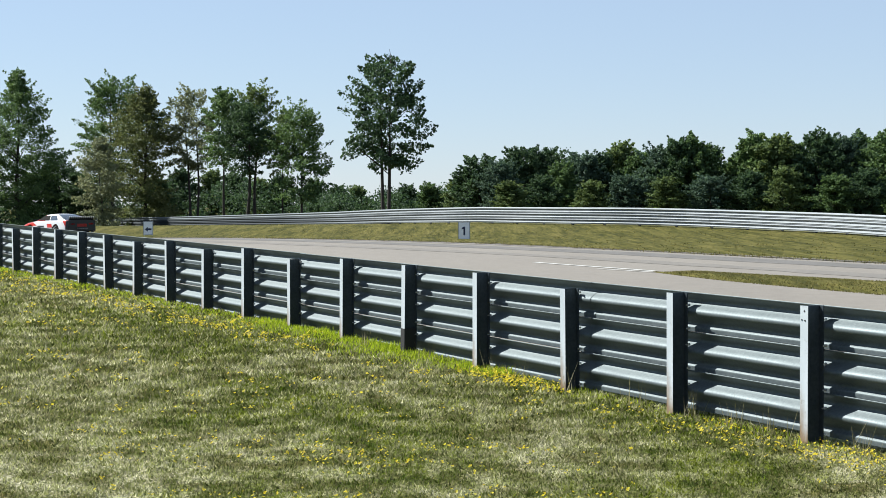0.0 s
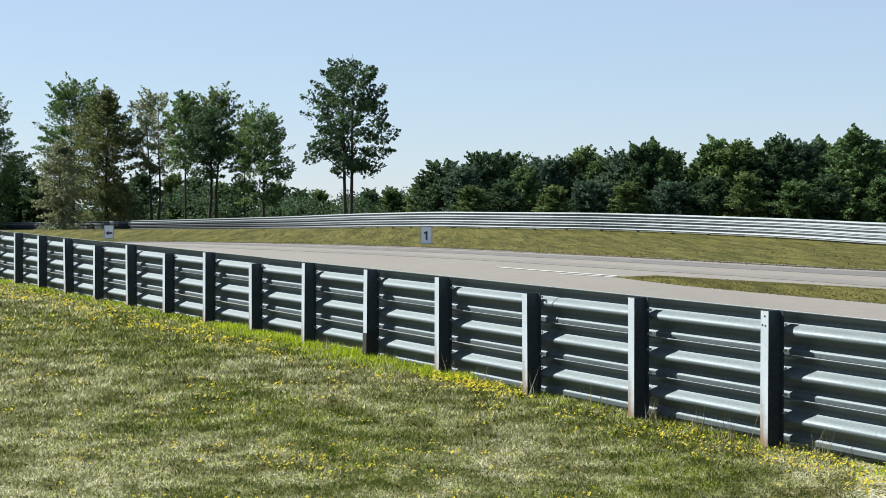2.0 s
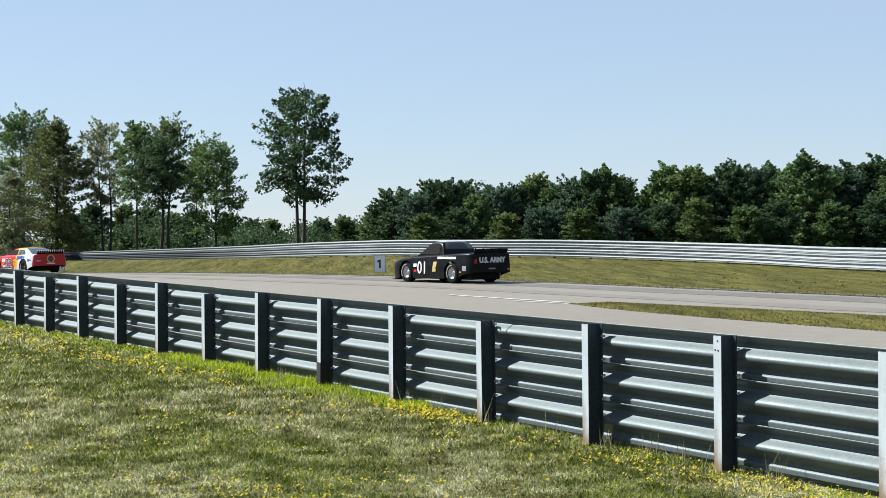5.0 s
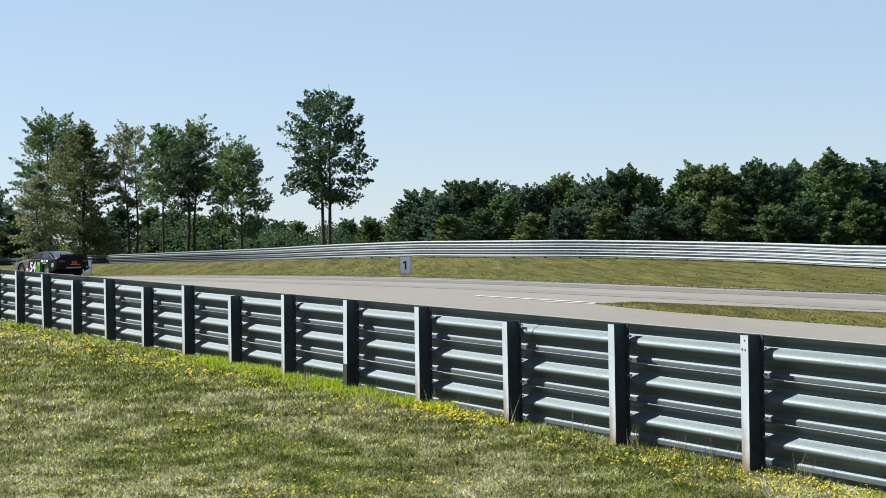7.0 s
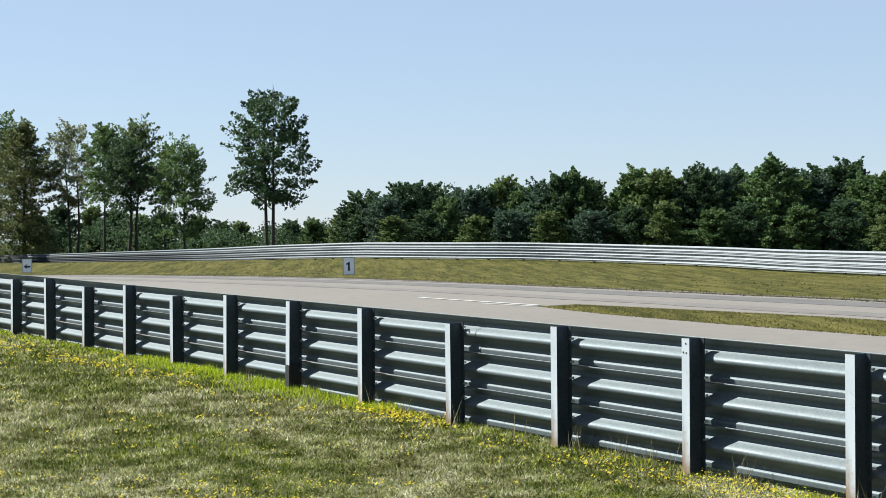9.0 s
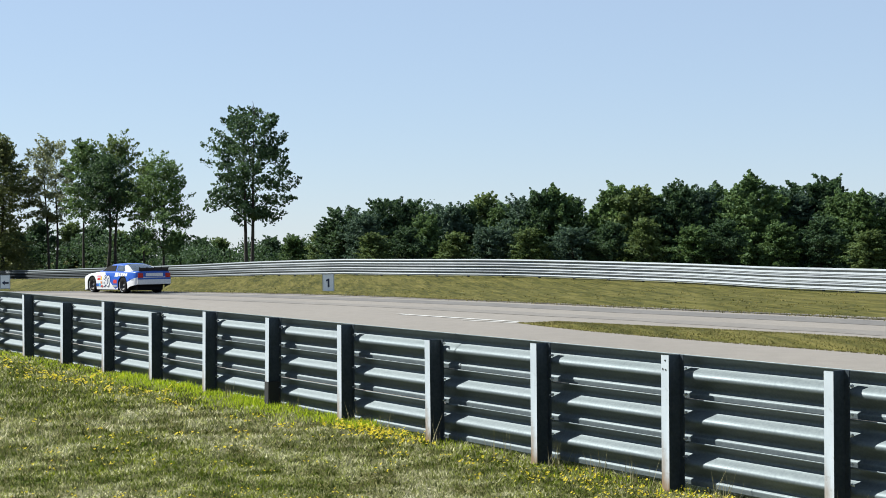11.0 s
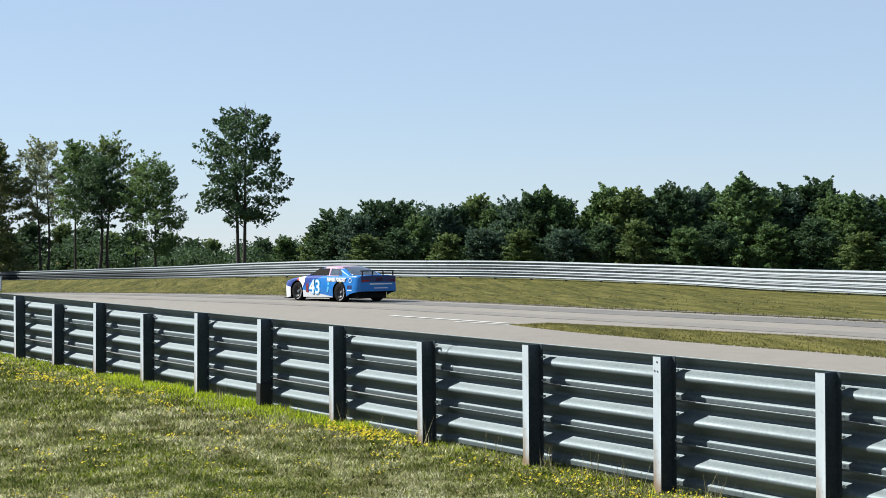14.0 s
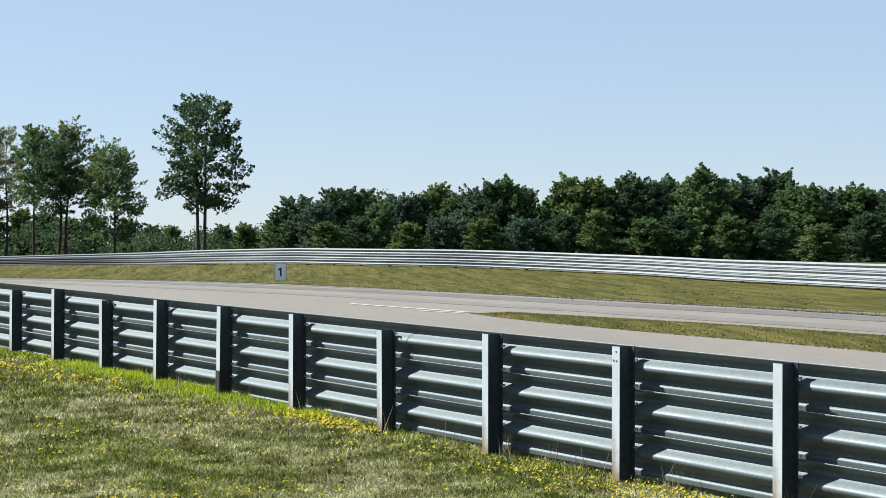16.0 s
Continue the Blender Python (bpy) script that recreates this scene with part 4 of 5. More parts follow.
def flowers():
    """Small yellow flower heads in loose drifts."""
    rg = np.random.default_rng(23)
    px, py = [], []

    def drift(x, y, rx, ry, turn, m):
        a, c = rg.normal(0, rx, m), rg.normal(0, ry, m)
        px.append(x + a * math.cos(turn) - c * math.sin(turn)), py.append(y + a * math.sin(turn) + c * math.cos(turn))

    ang = math.atan2(RAIL_U[1], RAIL_U[0])
    for s0, d0, ls, ld, m in ((-1.2, -0.4, 0.6, 0.18, 420), (0.1, -0.5, 0.6, 0.25, 200), (3.75, -0.32, 0.5, 0.10, 260), (4.5, -0.7, 0.5, 0.3, 60), (1.8, -0.7, 1.0, 0.4, 110), (-3.0, -0.5, 0.9, 0.35, 200),
                              (8.5, -0.9, 1.5, 0.4, 150), (12.0, -0.8, 2.0, 0.3, 160), (16, -0.9, 2.4, 0.3, 180), (21, -0.9, 3.0, 0.35, 180), (26, -0.9, 3.0, 0.4, 100), (10, -2.2, 2.5, 0.8, 120)):
        q = rail_point(s0, d0)
        drift(q[0], q[1], ls, ld, ang, m)
    for az_, dd, rx, ry, m in ((-7.0, 11.4, 0.55, 0.35, 120), (-4.6, 10.6, 0.5, 0.35, 130), (-2.3, 10.4, 0.6, 0.4, 110), (1.5, 10.8, 0.5, 0.5, 90), (-10.5, 10.6, 0.5, 0.4, 60), (4.5, 9.2, 0.7, 0.4, 110), (0.4, 9.0, 0.6, 0.4, 90),
                               (7.5, 8.9, 0.5, 0.3, 120), (10.5, 8.9, 0.5, 0.3, 150), (-12.5, 13.0, 0.8, 0.5, 90), (-8.5, 14.5, 1.0, 0.7, 90), (-3, 13.0, 0.9, 0.6, 90), (-13.8, 16.5, 1.2, 0.8, 90), (-6, 9.2, 0.8, 0.3, 70)):
        x, y = polar(az_, dd)
        drift(x, y, rx * 1.3, ry * 0.4, -0.25, int(m * 0.6))
    x, y = scatter(rg, 200, 8, 26, -17, 14)
    px.append(x), py.append(y)
    x, y = np.concatenate(px), np.concatenate(py)
    # heads stand in small bunches
    parent = np.arange(len(x)) // 4 * 4
    x, y = x[parent] + rg.normal(0, 0.05, len(x)), y[parent] + rg.normal(0, 0.07, len(x))
    keep = rail_side(x, y) < -0.03
    x, y = x[keep], y[keep]
    n_ = len(x)
    r = rg.uniform(0.006, 0.0125, n_) * np.clip(np.hypot(x, y) / 11, 1, 1.8)
    z = land(x, y) + rg.uniform(0.02, 0.06, n_)
    tilt = rg.normal(0, 0.45, (n_, 2))
    faces = []
    for k in range(5):
        a0 = 2 * np.pi * k / 5 + rg.random(n_)
        c = np.stack([x, y, z], 1)
        pts = [c]
        for da in (-0.5, 0.5):
            dx, dy = np.cos(a0 + da) * r, np.sin(a0 + da) * r
            pts.append(c + np.stack([dx, dy, dx * tilt[:, 0] + dy * tilt[:, 1] + r * 0.55], 1))
        faces.append(np.stack(pts, 1))
    ob = new("yellow_flowers", fast_mesh("yellow_flowers", np.concatenate(faces), 3, PETAL))
    tagged(ob, "small yellow wildflowers scattered in the lawn", "flowers", kind="stuff")


def verge_grass():
    """Ragged grass at the edges of the asphalt and over the island."""
    rg = np.random.default_rng(24)
    out = []
    s = rg.uniform(575, 760, 16000)
    p = np.array([EDGE.at(v)[0] for v in s[:4000]])
    d = np.array([EDGE.at(v)[1] for v in s[:4000]])
    rep = 5
    p, d = np.repeat(p, rep, 0), np.repeat(d, rep, 0)
    off = np.abs(rg.normal(0, 0.45, len(p))) - 0.18
    q = p + np.stack([d[:, 1], -d[:, 0]], 1) * off[:, None] + rg.normal(0, 0.15, p.shape)
    out.append(blades("v", q[:, 0], q[:, 1], 0.04 + 0.075 * rg.random(len(q)) ** 1.5, 0.05, rg, 0.8))
    t = rg.random(26000) ** 0.9
    u = np.clip(rg.normal(0.5, 0.33, 26000), -0.03, 1.05)
    a = np.stack([np.interp(t * 0.8 * ISL_FAR.s[-1], ISL_FAR.s, ISL_FAR.p[:, i]) for i in (0, 1)], 1)
    c = np.stack([np.interp(t * 0.8 * ISL_NEAR.s[-1], ISL_NEAR.s, ISL_NEAR.p[:, i]) for i in (0, 1)], 1)
    q = a + (c - a) * u[:, None]
    tri = blades("i", q[:, 0], q[:, 1], 0.015 + 0.03 * rg.random(len(q)), 0.03, rg, 1.2)
    tri[:, :, 2] += np.clip(t / 0.07, 0.25, 1)[:, None] * (0.035 + 0.08 * np.sqrt(np.clip(np.sin(np.pi * np.clip(u, 0, 1)), 0, 1)))[:, None]
    out.append(tri)
    tagged(new("verge_grass", fast_mesh("verge_grass", np.concatenate(out), 3, VERGE)), "ragged grass along the asphalt edge and island", "grass", kind="stuff")


def field_grass():
    """Coarse tufts over the field between the track and the barrier."""
    rg = np.random.default_rng(25)
    x, y = scatter(rg, 90000, 40, 150, -18, 20, 0.8)
    e = beyond_edge(x, y)
    keep = (e > 0.3) & (e < 45)
    x, y = x[keep], y[keep]
    keep = lumpy(x, y, 0.8, 2.0) + 0.6 * lumpy(x, y, 3.0, 5.0) > 0.25
    x, y = x[keep], y[keep]
    tri = blades("f", x, y, 0.02 + 0.05 * rg.random(len(x)) ** 2, 0.07, rg, 0.9)
    tagged(new("field_grass", fast_mesh("field_grass", tri, 3, VERGE)), "coarse olive grass tufts of the open field", "grass", kind="stuff")


field_grass()
lawn()
tall_grass()
flowers()
verge_grass()


# ---- racing cars ----
TYRE = grainy("worn racing tyre", (0.0035, 0.0035, 0.0035), (0.008, 0.008, 0.008), 9, 0.9)
BLACK = plain("black plastic", (0.006, 0.006, 0.007), 0.6)
GLASS_DARK = plain("dark tinted glass", (0.018, 0.02, 0.024), 0.06)
GLASS_DARK.node_tree.nodes["Principled BSDF"].inputs["IOR"].default_value = 1.6
GLASS_PALE = grainy("hazy polycarbonate window", (0.018, 0.024, 0.034), (0.075, 0.095, 0.125), 2.5, 0.08, fine=9, bumps=0)
NET = grainy("black window net", (0.004, 0.004, 0.004), (0.016, 0.015, 0.014), 12, 0.9)
for m_ in (TYRE, BLACK, NET):
    m_.node_tree.nodes["Principled BSDF"].inputs["Specular IOR Level"].default_value = 0.12
STEEL_RIM = plain("bare steel rim", (0.45, 0.45, 0.46), 0.35, 0.8)
BLACK_RIM = plain("black steel rim", (0.012, 0.012, 0.013), 0.5, 0.0)
TAIL_RED = plain("red tail lamp", (0.35, 0.012, 0.01), 0.25)
SOLID = {k: plain(k + " vinyl", c, 0.4) for k, c in {
    "white": (0.576, 0.576, 0.576), "black": (0.0108, 0.0108, 0.01152), "red": (0.4464, 0.0216, 0.0144), "yellow": (0.576, 0.3744, 0.0144), "blue": (0.0144, 0.072, 0.324), "navy": (0.0108, 0.018, 0.0864),
    "green": (0.216, 0.5184, 0.0432), "orange": (0.576, 0.18, 0.0144), "grey": (0.252, 0.2592, 0.2736), "gold": (0.4464, 0.3456, 0.1296), "pink": (0.504, 0.216, 0.288), "skyblue": (0.072, 0.36, 0.612), "maroon": (0.1584, 0.0108, 0.0216)}.items()}


def paint(name, base, zones, rough=0.3):
    """Car paint in flat fields: each zone (colour, ax, ay, az, c, wave) covers what has ax*x + ay*|y| + az*z + wave*noise > c."""
    m, nt, b = material(name, rough)
    b.inputs["Coat Weight"].default_value, b.inputs["Coat Roughness"].default_value = (0.03 if sum(base) < 0.1 else 0.25), 0.08
    b.inputs["Specular IOR Level"].default_value = 0.10 if sum(base) < 0.1 else 0.35
    tc = nt.nodes.new("ShaderNodeTexCoord")
    sep = nt.nodes.new("ShaderNodeSeparateXYZ")
    nt.links.new(tc.outputs["Object"], sep.inputs[0])
    wob = noise_of(nt, 2.2, 2)

    def math_node(op, a, c):
        k = nt.nodes.new("ShaderNodeMath")
        k.operation = op
        for sock, v in zip(k.inputs, (a, c)):
            if isinstance(v, bpy.types.NodeSocket):
                nt.links.new(v, sock)
            else:
                sock.default_value = v
        return k.outputs[0]

    dirt = noise_of(nt, 5, 4)
    col = mix(nt, 0.0, base, base)
    ay_ = math_node("ABSOLUTE", sep.outputs[1], 0.0)
    for zone in zones:
        colour, ax, ay, az_, c = zone[:5]
        wave = zone[5] if len(zone) > 5 else 0.0
        v = math_node("ADD", math_node("MULTIPLY", sep.outputs[0], ax), math_node("MULTIPLY", sep.outputs[2], az_))
        v = math_node("ADD", v, math_node("MULTIPLY", ay_, ay))
        v = math_node("ADD", v, math_node("MULTIPLY", wob, wave))
        col = mix(nt, math_node("GREATER_THAN", v, c), col, colour)
    col = mix(nt, ramp(nt, dirt, (0.5, (0, 0, 0)), (0.9, (0.12, 0.12, 0.12))), col, (0.10, 0.095, 0.085))
    nt.links.new(col, b.inputs["Base Color"])
    return m


FRONT_AXLE, REAR_AXLE, TYRE_R, ARCH_R = 1.44, -1.35, 0.355, 0.425


def car_body(mat, truck):
    """Lower body: a loft of sections from tail to nose, the wheel arches cut into its flanks."""
    xs = list(np.linspace(-2.50, 2.50, 34))
    for axle in (FRONT_AXLE, REAR_AXLE):
        xs += [axle + ARCH_R * math.sin(a) for a in np.linspace(-math.pi / 2, math.pi / 2, 15)]
        xs += [axle - ARCH_R - 0.004, axle + ARCH_R + 0.004]
    xs = sorted(set(round(x, 4) for x in xs))
    deck = 1.06 if truck else 0.975
    top_at = lambda x: np.interp(x, [-2.5, -2.2, -1.5, 0.7, 1.0, 1.7, 2.2, 2.42, 2.5], [deck, deck + 0.01, deck - 0.01, 0.955, 0.945, 0.875, 0.78, 0.68, 0.60])
    wide_at = lambda x: np.interp(x, [-2.5, -2.46, -2.38, -2.2, -1.9, 1.9, 2.2, 2.4, 2.5], [0.84, 0.90, 0.935, 0.96, 0.978, 0.978, 0.93, 0.82, 0.68])

    def low_at(x):
        low = np.interp(x, [-2.5, -1.95, -1.7, 1.9, 2.2, 2.5], [0.40, 0.30, 0.17, 0.15, 0.11, 0.10])
        for axle in (FRONT_AXLE, REAR_AXLE):
            if abs(x - axle) <= ARCH_R:
                low = max(low, TYRE_R + math.sqrt(max(0, ARCH_R ** 2 - (x - axle) ** 2)))
        return low

    bm = bmesh.new()
    rings = []
    for x in xs:
        t, w, lo = top_at(x), wide_at(x), low_at(x)
        sh = t - 0.085
        half = [(w * (0.975 + 0.025 * min(1, (z - 0.1) / 0.3)) if z < 0.4 else w * (1 - 0.05 * max(0, (z - 0.55) / 0.4)), z) for z in np.linspace(min(lo, sh - 0.01), sh, 7)]
        half += [(w * 0.945, t - 0.045), (w * 0.90, t - 0.014), (w * 0.6, t + 0.008), (w * 0.25, t + 0.016)]
        rings.append([bm.verts.new((x, y, z)) for y, z in half] + [bm.verts.new((x, 0, t + 0.018))] + [bm.verts.new((x, -y, z)) for y, z in reversed(half)])
    for a, c in zip(rings[:-1], rings[1:]):
        for k in range(len(a) - 1):
            bm.faces.new((a[k], c[k], c[k + 1], a[k + 1]))
    bm.faces.new(list(reversed(rings[0])))
    bm.faces.new(rings[-1])
    bmesh.ops.recalc_face_normals(bm, faces=bm.faces)
    me = bpy.data.meshes.new("body")
    bm.to_mesh(me)
    bm.free()
    me.materials.append(mat)
    me.polygons.foreach_set("use_smooth", [len(f.vertices) == 4 for f in me.polygons])
    return me


def wheel_meshes(rim_mat):
    def lathe(profile, mat, seg=28):
        verts = [(r * math.cos(2 * math.pi * k / seg), y, r * math.sin(2 * math.pi * k / seg)) for r, y in profile for k in range(seg)]
        faces = [(i * seg + k, i * seg + (k + 1) % seg, (i + 1) * seg + (k + 1) % seg, (i + 1) * seg + k) for i in range(len(profile) - 1) for k in range(seg)]
        me = mesh_of("lathe", verts, faces, mat)
        me.polygons.foreach_set("use_smooth", [True] * len(faces))
        return me

    r = TYRE_R
    tyre = lathe([(0.20, -0.13), (r - 0.05, -0.145), (r - 0.012, -0.13), (r, -0.10), (r, 0.10), (r - 0.012, 0.13), (r - 0.05, 0.145), (0.20, 0.13)], TYRE)
    rim = lathe([(0.02, 0.05), (0.06, 0.075), (0.07, 0.06), (0.11, 0.045), (0.16, 0.055), (0.185, 0.09), (0.20, 0.125), (0.207, 0.132), (0.20, 0.10), (0.195, -0.12)], rim_mat)
    return tyre, rim


def slab(corners, depth, along_n):
    """A thin panel from four or more corners, given some depth along a direction."""
    bm = bmesh.new()
    f = bm.faces.new([bm.verts.new(c) for c in corners])
    r = bmesh.ops.extrude_face_region(bm, geom=[f])
    bmesh.ops.translate(bm, verts=[v for v in r["geom"] if isinstance(v, bmesh.types.BMVert)], vec=Vector(along_n) * depth)
    bmesh.ops.recalc_face_normals(bm, faces=bm.faces)
    return bm


def race_car(label, category, body_paint, roof_paint, number, number_colours, number_x=0.15, number_size=0.68, rear=(), side=(), spoiler="blade", rim="black", quarter="pale", truck=False, slant=0.0, words=()):
    car = tagged(new("race_truck" if truck else "race_car"), label, category)
    part("body", car_body(body_paint, truck), None, car)
    bm = bmesh.new()
    box(bm, -2.15, 2.25, -0.66, 0.66, 0.13, 0.62, bevel=0.03)
    box(bm, -2.40, -1.75, -0.78, 0.78, 0.36, 0.55, bevel=0.02)
    part("underbody", bm, BLACK, car, "black underbody")
    bm = bmesh.new()
    box(bm, 2.0, 2.56, -0.80, 0.80, 0.075, 0.10, bevel=0.008)
    part("splitter", bm, BLACK, car, "black front splitter")
    # cabin
    bx0, bx1, rx0, rx1 = (-0.72, 1.0, -0.40, 0.16) if truck else (-1.85, 1.05, -0.92, 0.08)
    by, ry_, z0, z1 = 0.83, 0.60, 0.93, 1.335 if not truck else 1.50
    knots = [(bx0, z0), (bx0 * 0.45 + rx0 * 0.55, z0 + (z1 - z0) * 0.60), (rx0, z1 - 0.045), (rx0 * 0.6 + rx1 * 0.4, z1), (rx1 - 0.10, z1 - 0.012), (rx1 + 0.14, z1 - 0.075), (bx1, z0)]
    if truck:
        knots[1] = (bx0 * 0.5 + rx0 * 0.5, z0 + (z1 - z0) * 0.62)
    arch = np.array(spline(knots))
    crest = lambda x: float(np.interp(x, arch[:, 0], arch[:, 1]))
    side_y = lambda z: by * 0.985 + (ry_ - by * 0.985) * (z - z0) / (z1 - z0)
    bm = bmesh.new()
    rings = []
    for x in np.linspace(bx0, bx1, 37):
        top = max(crest(x), z0 + 0.002)
        r = min(0.13, (top - z0) * 0.6)
        edge = side_y(top - r)
        half = [(side_y(z0) * (1 - 0.06 * smoothstep(0.3, 1.05, x)), z0 - 0.02), (edge, top - r)]
        half += [(edge - 0.16 * (1 - math.cos(q)) * r / 0.13, top - r + (r - 0.02 * r / 0.13) * math.sin(q)) for q in (0.35, 0.7, 1.05, math.pi / 2)]
        half += [(half[-1][0] * 0.55, top - 0.005), (0.0, top)]
        rings.append([bm.verts.new((x, y, z)) for y, z in half] + [bm.verts.new((x, -y, z)) for y, z in reversed(half[:-1])])
    for p, q in zip(rings[:-1], rings[1:]):
        for k in range(len(p) - 1):
            bm.faces.new((p[k], q[k], q[k + 1], p[k + 1]))
    bm.faces.new(list(reversed(rings[0])))
    bm.faces.new(rings[-1])
    bmesh.ops.recalc_face_normals(bm, faces=bm.faces)
    part("cabin", bm, roof_paint, car, smooth=True)

    def side_pt(x_f, t, sgn, out=0.004):
        """A place on the cabin's flank: x as such, t from belt to roof."""
        return (x_f, sgn * (by * 0.985 + (ry_ - by * 0.985) * t + out), z0 + (z1 - z0) * t)

    front_x = lambda t: bx1 + (rx1 - bx1) * t
    back_x = lambda t: bx0 + (rx0 - bx0) * t
    for sgn in (1, -1):
        a, c = 0.14, 0.74
        part("side_window", slab([side_pt(front_x(a) - 0.16, a, sgn), side_pt(front_x(c) - 0.06, c, sgn), side_pt(-0.36, c, sgn), side_pt(-0.42, a, sgn)], 0.006, (0, sgn, 0.5)), NET, car, "black window net over the open side window")
        if not truck:
            q0, q1 = side_pt(-0.52, a, sgn), side_pt(-0.48, c, sgn)
            part("quarter_window", slab([q0, q1, side_pt(back_x(c) + 0.10, c, sgn), side_pt(back_x(a) + 0.42, a, sgn)], 0.006, (0, sgn, 0.5)), GLASS_PALE if quarter == "pale" else GLASS_DARK, car, "hazy rear quarter window")
    # the screens follow the cabin's arch
    for nm, xa, xb, ya, yb in (("windscreen", bx1 - 0.10, rx1 + 0.10, 0.66, 0.52), ("rear_window", bx0 + 0.12, rx0 + 0.02, 0.64, 0.47)):
        bm = bmesh.new()
        rows = []
        for i in range(9):
            x, y = xa + (xb - xa) * i / 8, ya + (yb - ya) * i / 8
            rows.append([bm.verts.new((x, y * k, crest(x) + up - 0.004 * abs(k))) for k in (-1, -0.55, 0, 0.55, 1) for up in (0.007, -0.004)])
        for p, q in zip(rows[:-1], rows[1:]):
            for k in range(4):
                bm.faces.new((p[2 * k], q[2 * k], q[2 * k + 2], p[2 * k + 2]))
                bm.faces.new((p[2 * k + 1], p[2 * k + 3], q[2 * k + 3], q[2 * k + 1]))
            bm.faces.new((p[0], p[1], q[1], q[0]))
            bm.faces.new((p[8], q[8], q[9], p[9]))
        bmesh.ops.recalc_face_normals(bm, faces=bm.faces)
        part(nm, bm, GLASS_PALE if nm == "rear_window" and not truck else GLASS_DARK, car, "sloping rear window" if nm == "rear_window" else "dark windscreen", smooth=True)
    # wheels
    tyre, rim_me = wheel_meshes(STEEL_RIM if rim == "steel" else BLACK_RIM)
    for x in (FRONT_AXLE, REAR_AXLE):
        for sgn in (1, -1):
            w = part("wheel", tyre, None, car)
            w.matrix_local = pose(x, sgn * 0.815, TYRE_R, 0, 0, 0 if sgn > 0 else 180)
            part("rim", rim_me, None, w, "painted wheel rim")
            bm = bmesh.new()
            bmesh.ops.create_cone(bm, cap_ends=True, segments=10, radius1=0.055, radius2=0.035, depth=0.05, matrix=pose(0, 0.075, 0, -90, 0, 0))
            part("hub", bm, STEEL_RIM, w)
            verts, faces = [], []
            for a0 in (0.5,):
                base = len(verts)
                for k in range(13):
                    a = a0 + 2.2 * k / 12
                    verts += [(r * math.cos(a), 0.1465 - 0.02 * (r > 0.3), r * math.sin(a)) for r in (0.262, 0.300)]
                faces += [(base + 2 * k, base + 2 * k + 1, base + 2 * k + 3, base + 2 * k + 2) for k in range(12)]
            part("sidewall_lettering", mesh_of("sidewall_lettering", verts, faces, SOLID["grey"]), None, w, "pale worn lettering bands on the tyre wall")
    # spoiler
    deck = (1.07 if truck else 0.99)
    if spoiler == "wing":
        bm = bmesh.new()
        box(bm, -2.52, -2.36, -0.74, 0.74, deck + 0.140, deck + 0.18, bevel=0.008)
        part("spoiler", bm, BLACK, car, "black rear wing")
        for y in (-0.72, -0.25, 0.25, 0.72):
            bm = bmesh.new()
            box(bm, -2.50, -2.44, y - 0.012, y + 0.012, deck - 0.02, deck + 0.156)
            part("spoiler_support", bm, BLACK, car)
    else:
        bm = bmesh.new()
        box(bm, -0.008, 0.008, -0.76, 0.76, 0, 0.17, pose(-2.42, 0, deck - 0.01, 0, -22, 0), bevel=0.004)
        part("spoiler", bm, SOLID[spoiler] if spoiler in SOLID else BLACK, car, "upright rear spoiler blade")
        for y in np.linspace(-0.74, 0.74, 13 if spoiler == "teeth" else 5):
            bm = bmesh.new()
            box(bm, -0.01, 0.012, y - 0.018, y + 0.018, 0.10, 0.215, pose(-2.42, 0, deck - 0.01, 0, -22, 0))
            part("spoiler_tooth", bm, SOLID["white"] if spoiler == "teeth" else BLACK, car)
    # tail: panels, lamps and bars, as (y0, y1, z0, z1, colour)
    for y0, y1, za, zb, colour in rear:
        bm = bmesh.new()
        if colour in ("gold", "maroon") and number == "32":
            bmesh.ops.create_cone(bm, cap_ends=True, segments=24, radius1=(y1 - y0) / 2, radius2=(y1 - y0) / 2, depth=0.018 if colour == "gold" else 0.024, matrix=pose(-2.503, (y0 + y1) / 2, (za + zb) / 2, 0, 90, 0))
        else:
            box(bm, -2.512, -2.494, y0, y1, za, zb, bevel=0.003)
        part("tail_lamp" if colour == "lamp" else "tail_panel", bm, TAIL_RED if colour == "lamp" else SOLID[colour], car, "red tail lamp" if colour == "lamp" else colour + " panel on the tail")
    # flank: sponsor marks as plain bars (x0, x1, z0, z1, colour, slant)
    for x0, x1, za, zb, colour, *sl in side:
        k = sl[0] if sl else 0.0
        flank = lambda x, z: float(np.interp(x, [-2.5, -2.3, -1.9, 1.9], [0.88, 0.945, 0.978, 0.978])) * (1 - 0.05 * max(0, (z - 0.55) / 0.4)) + 0.004
        zs = [za] + ([0.55] if za < 0.54 and zb > 0.56 else []) + [zb]
        slide = [k * (z - za) / (zb - za) for z in zs]
        for sgn in (1, -1):
            ring = [(x0 + d, sgn * flank(x0, z), z) for z, d in zip(zs, slide)] + [(x1 + d, sgn * flank(x1, z), z) for z, d in reversed(list(zip(zs, slide)))]
            part("mark", slab(ring, 0.003, (0, sgn, 0)), SOLID[colour], car, colour + " sponsor mark on the flank")
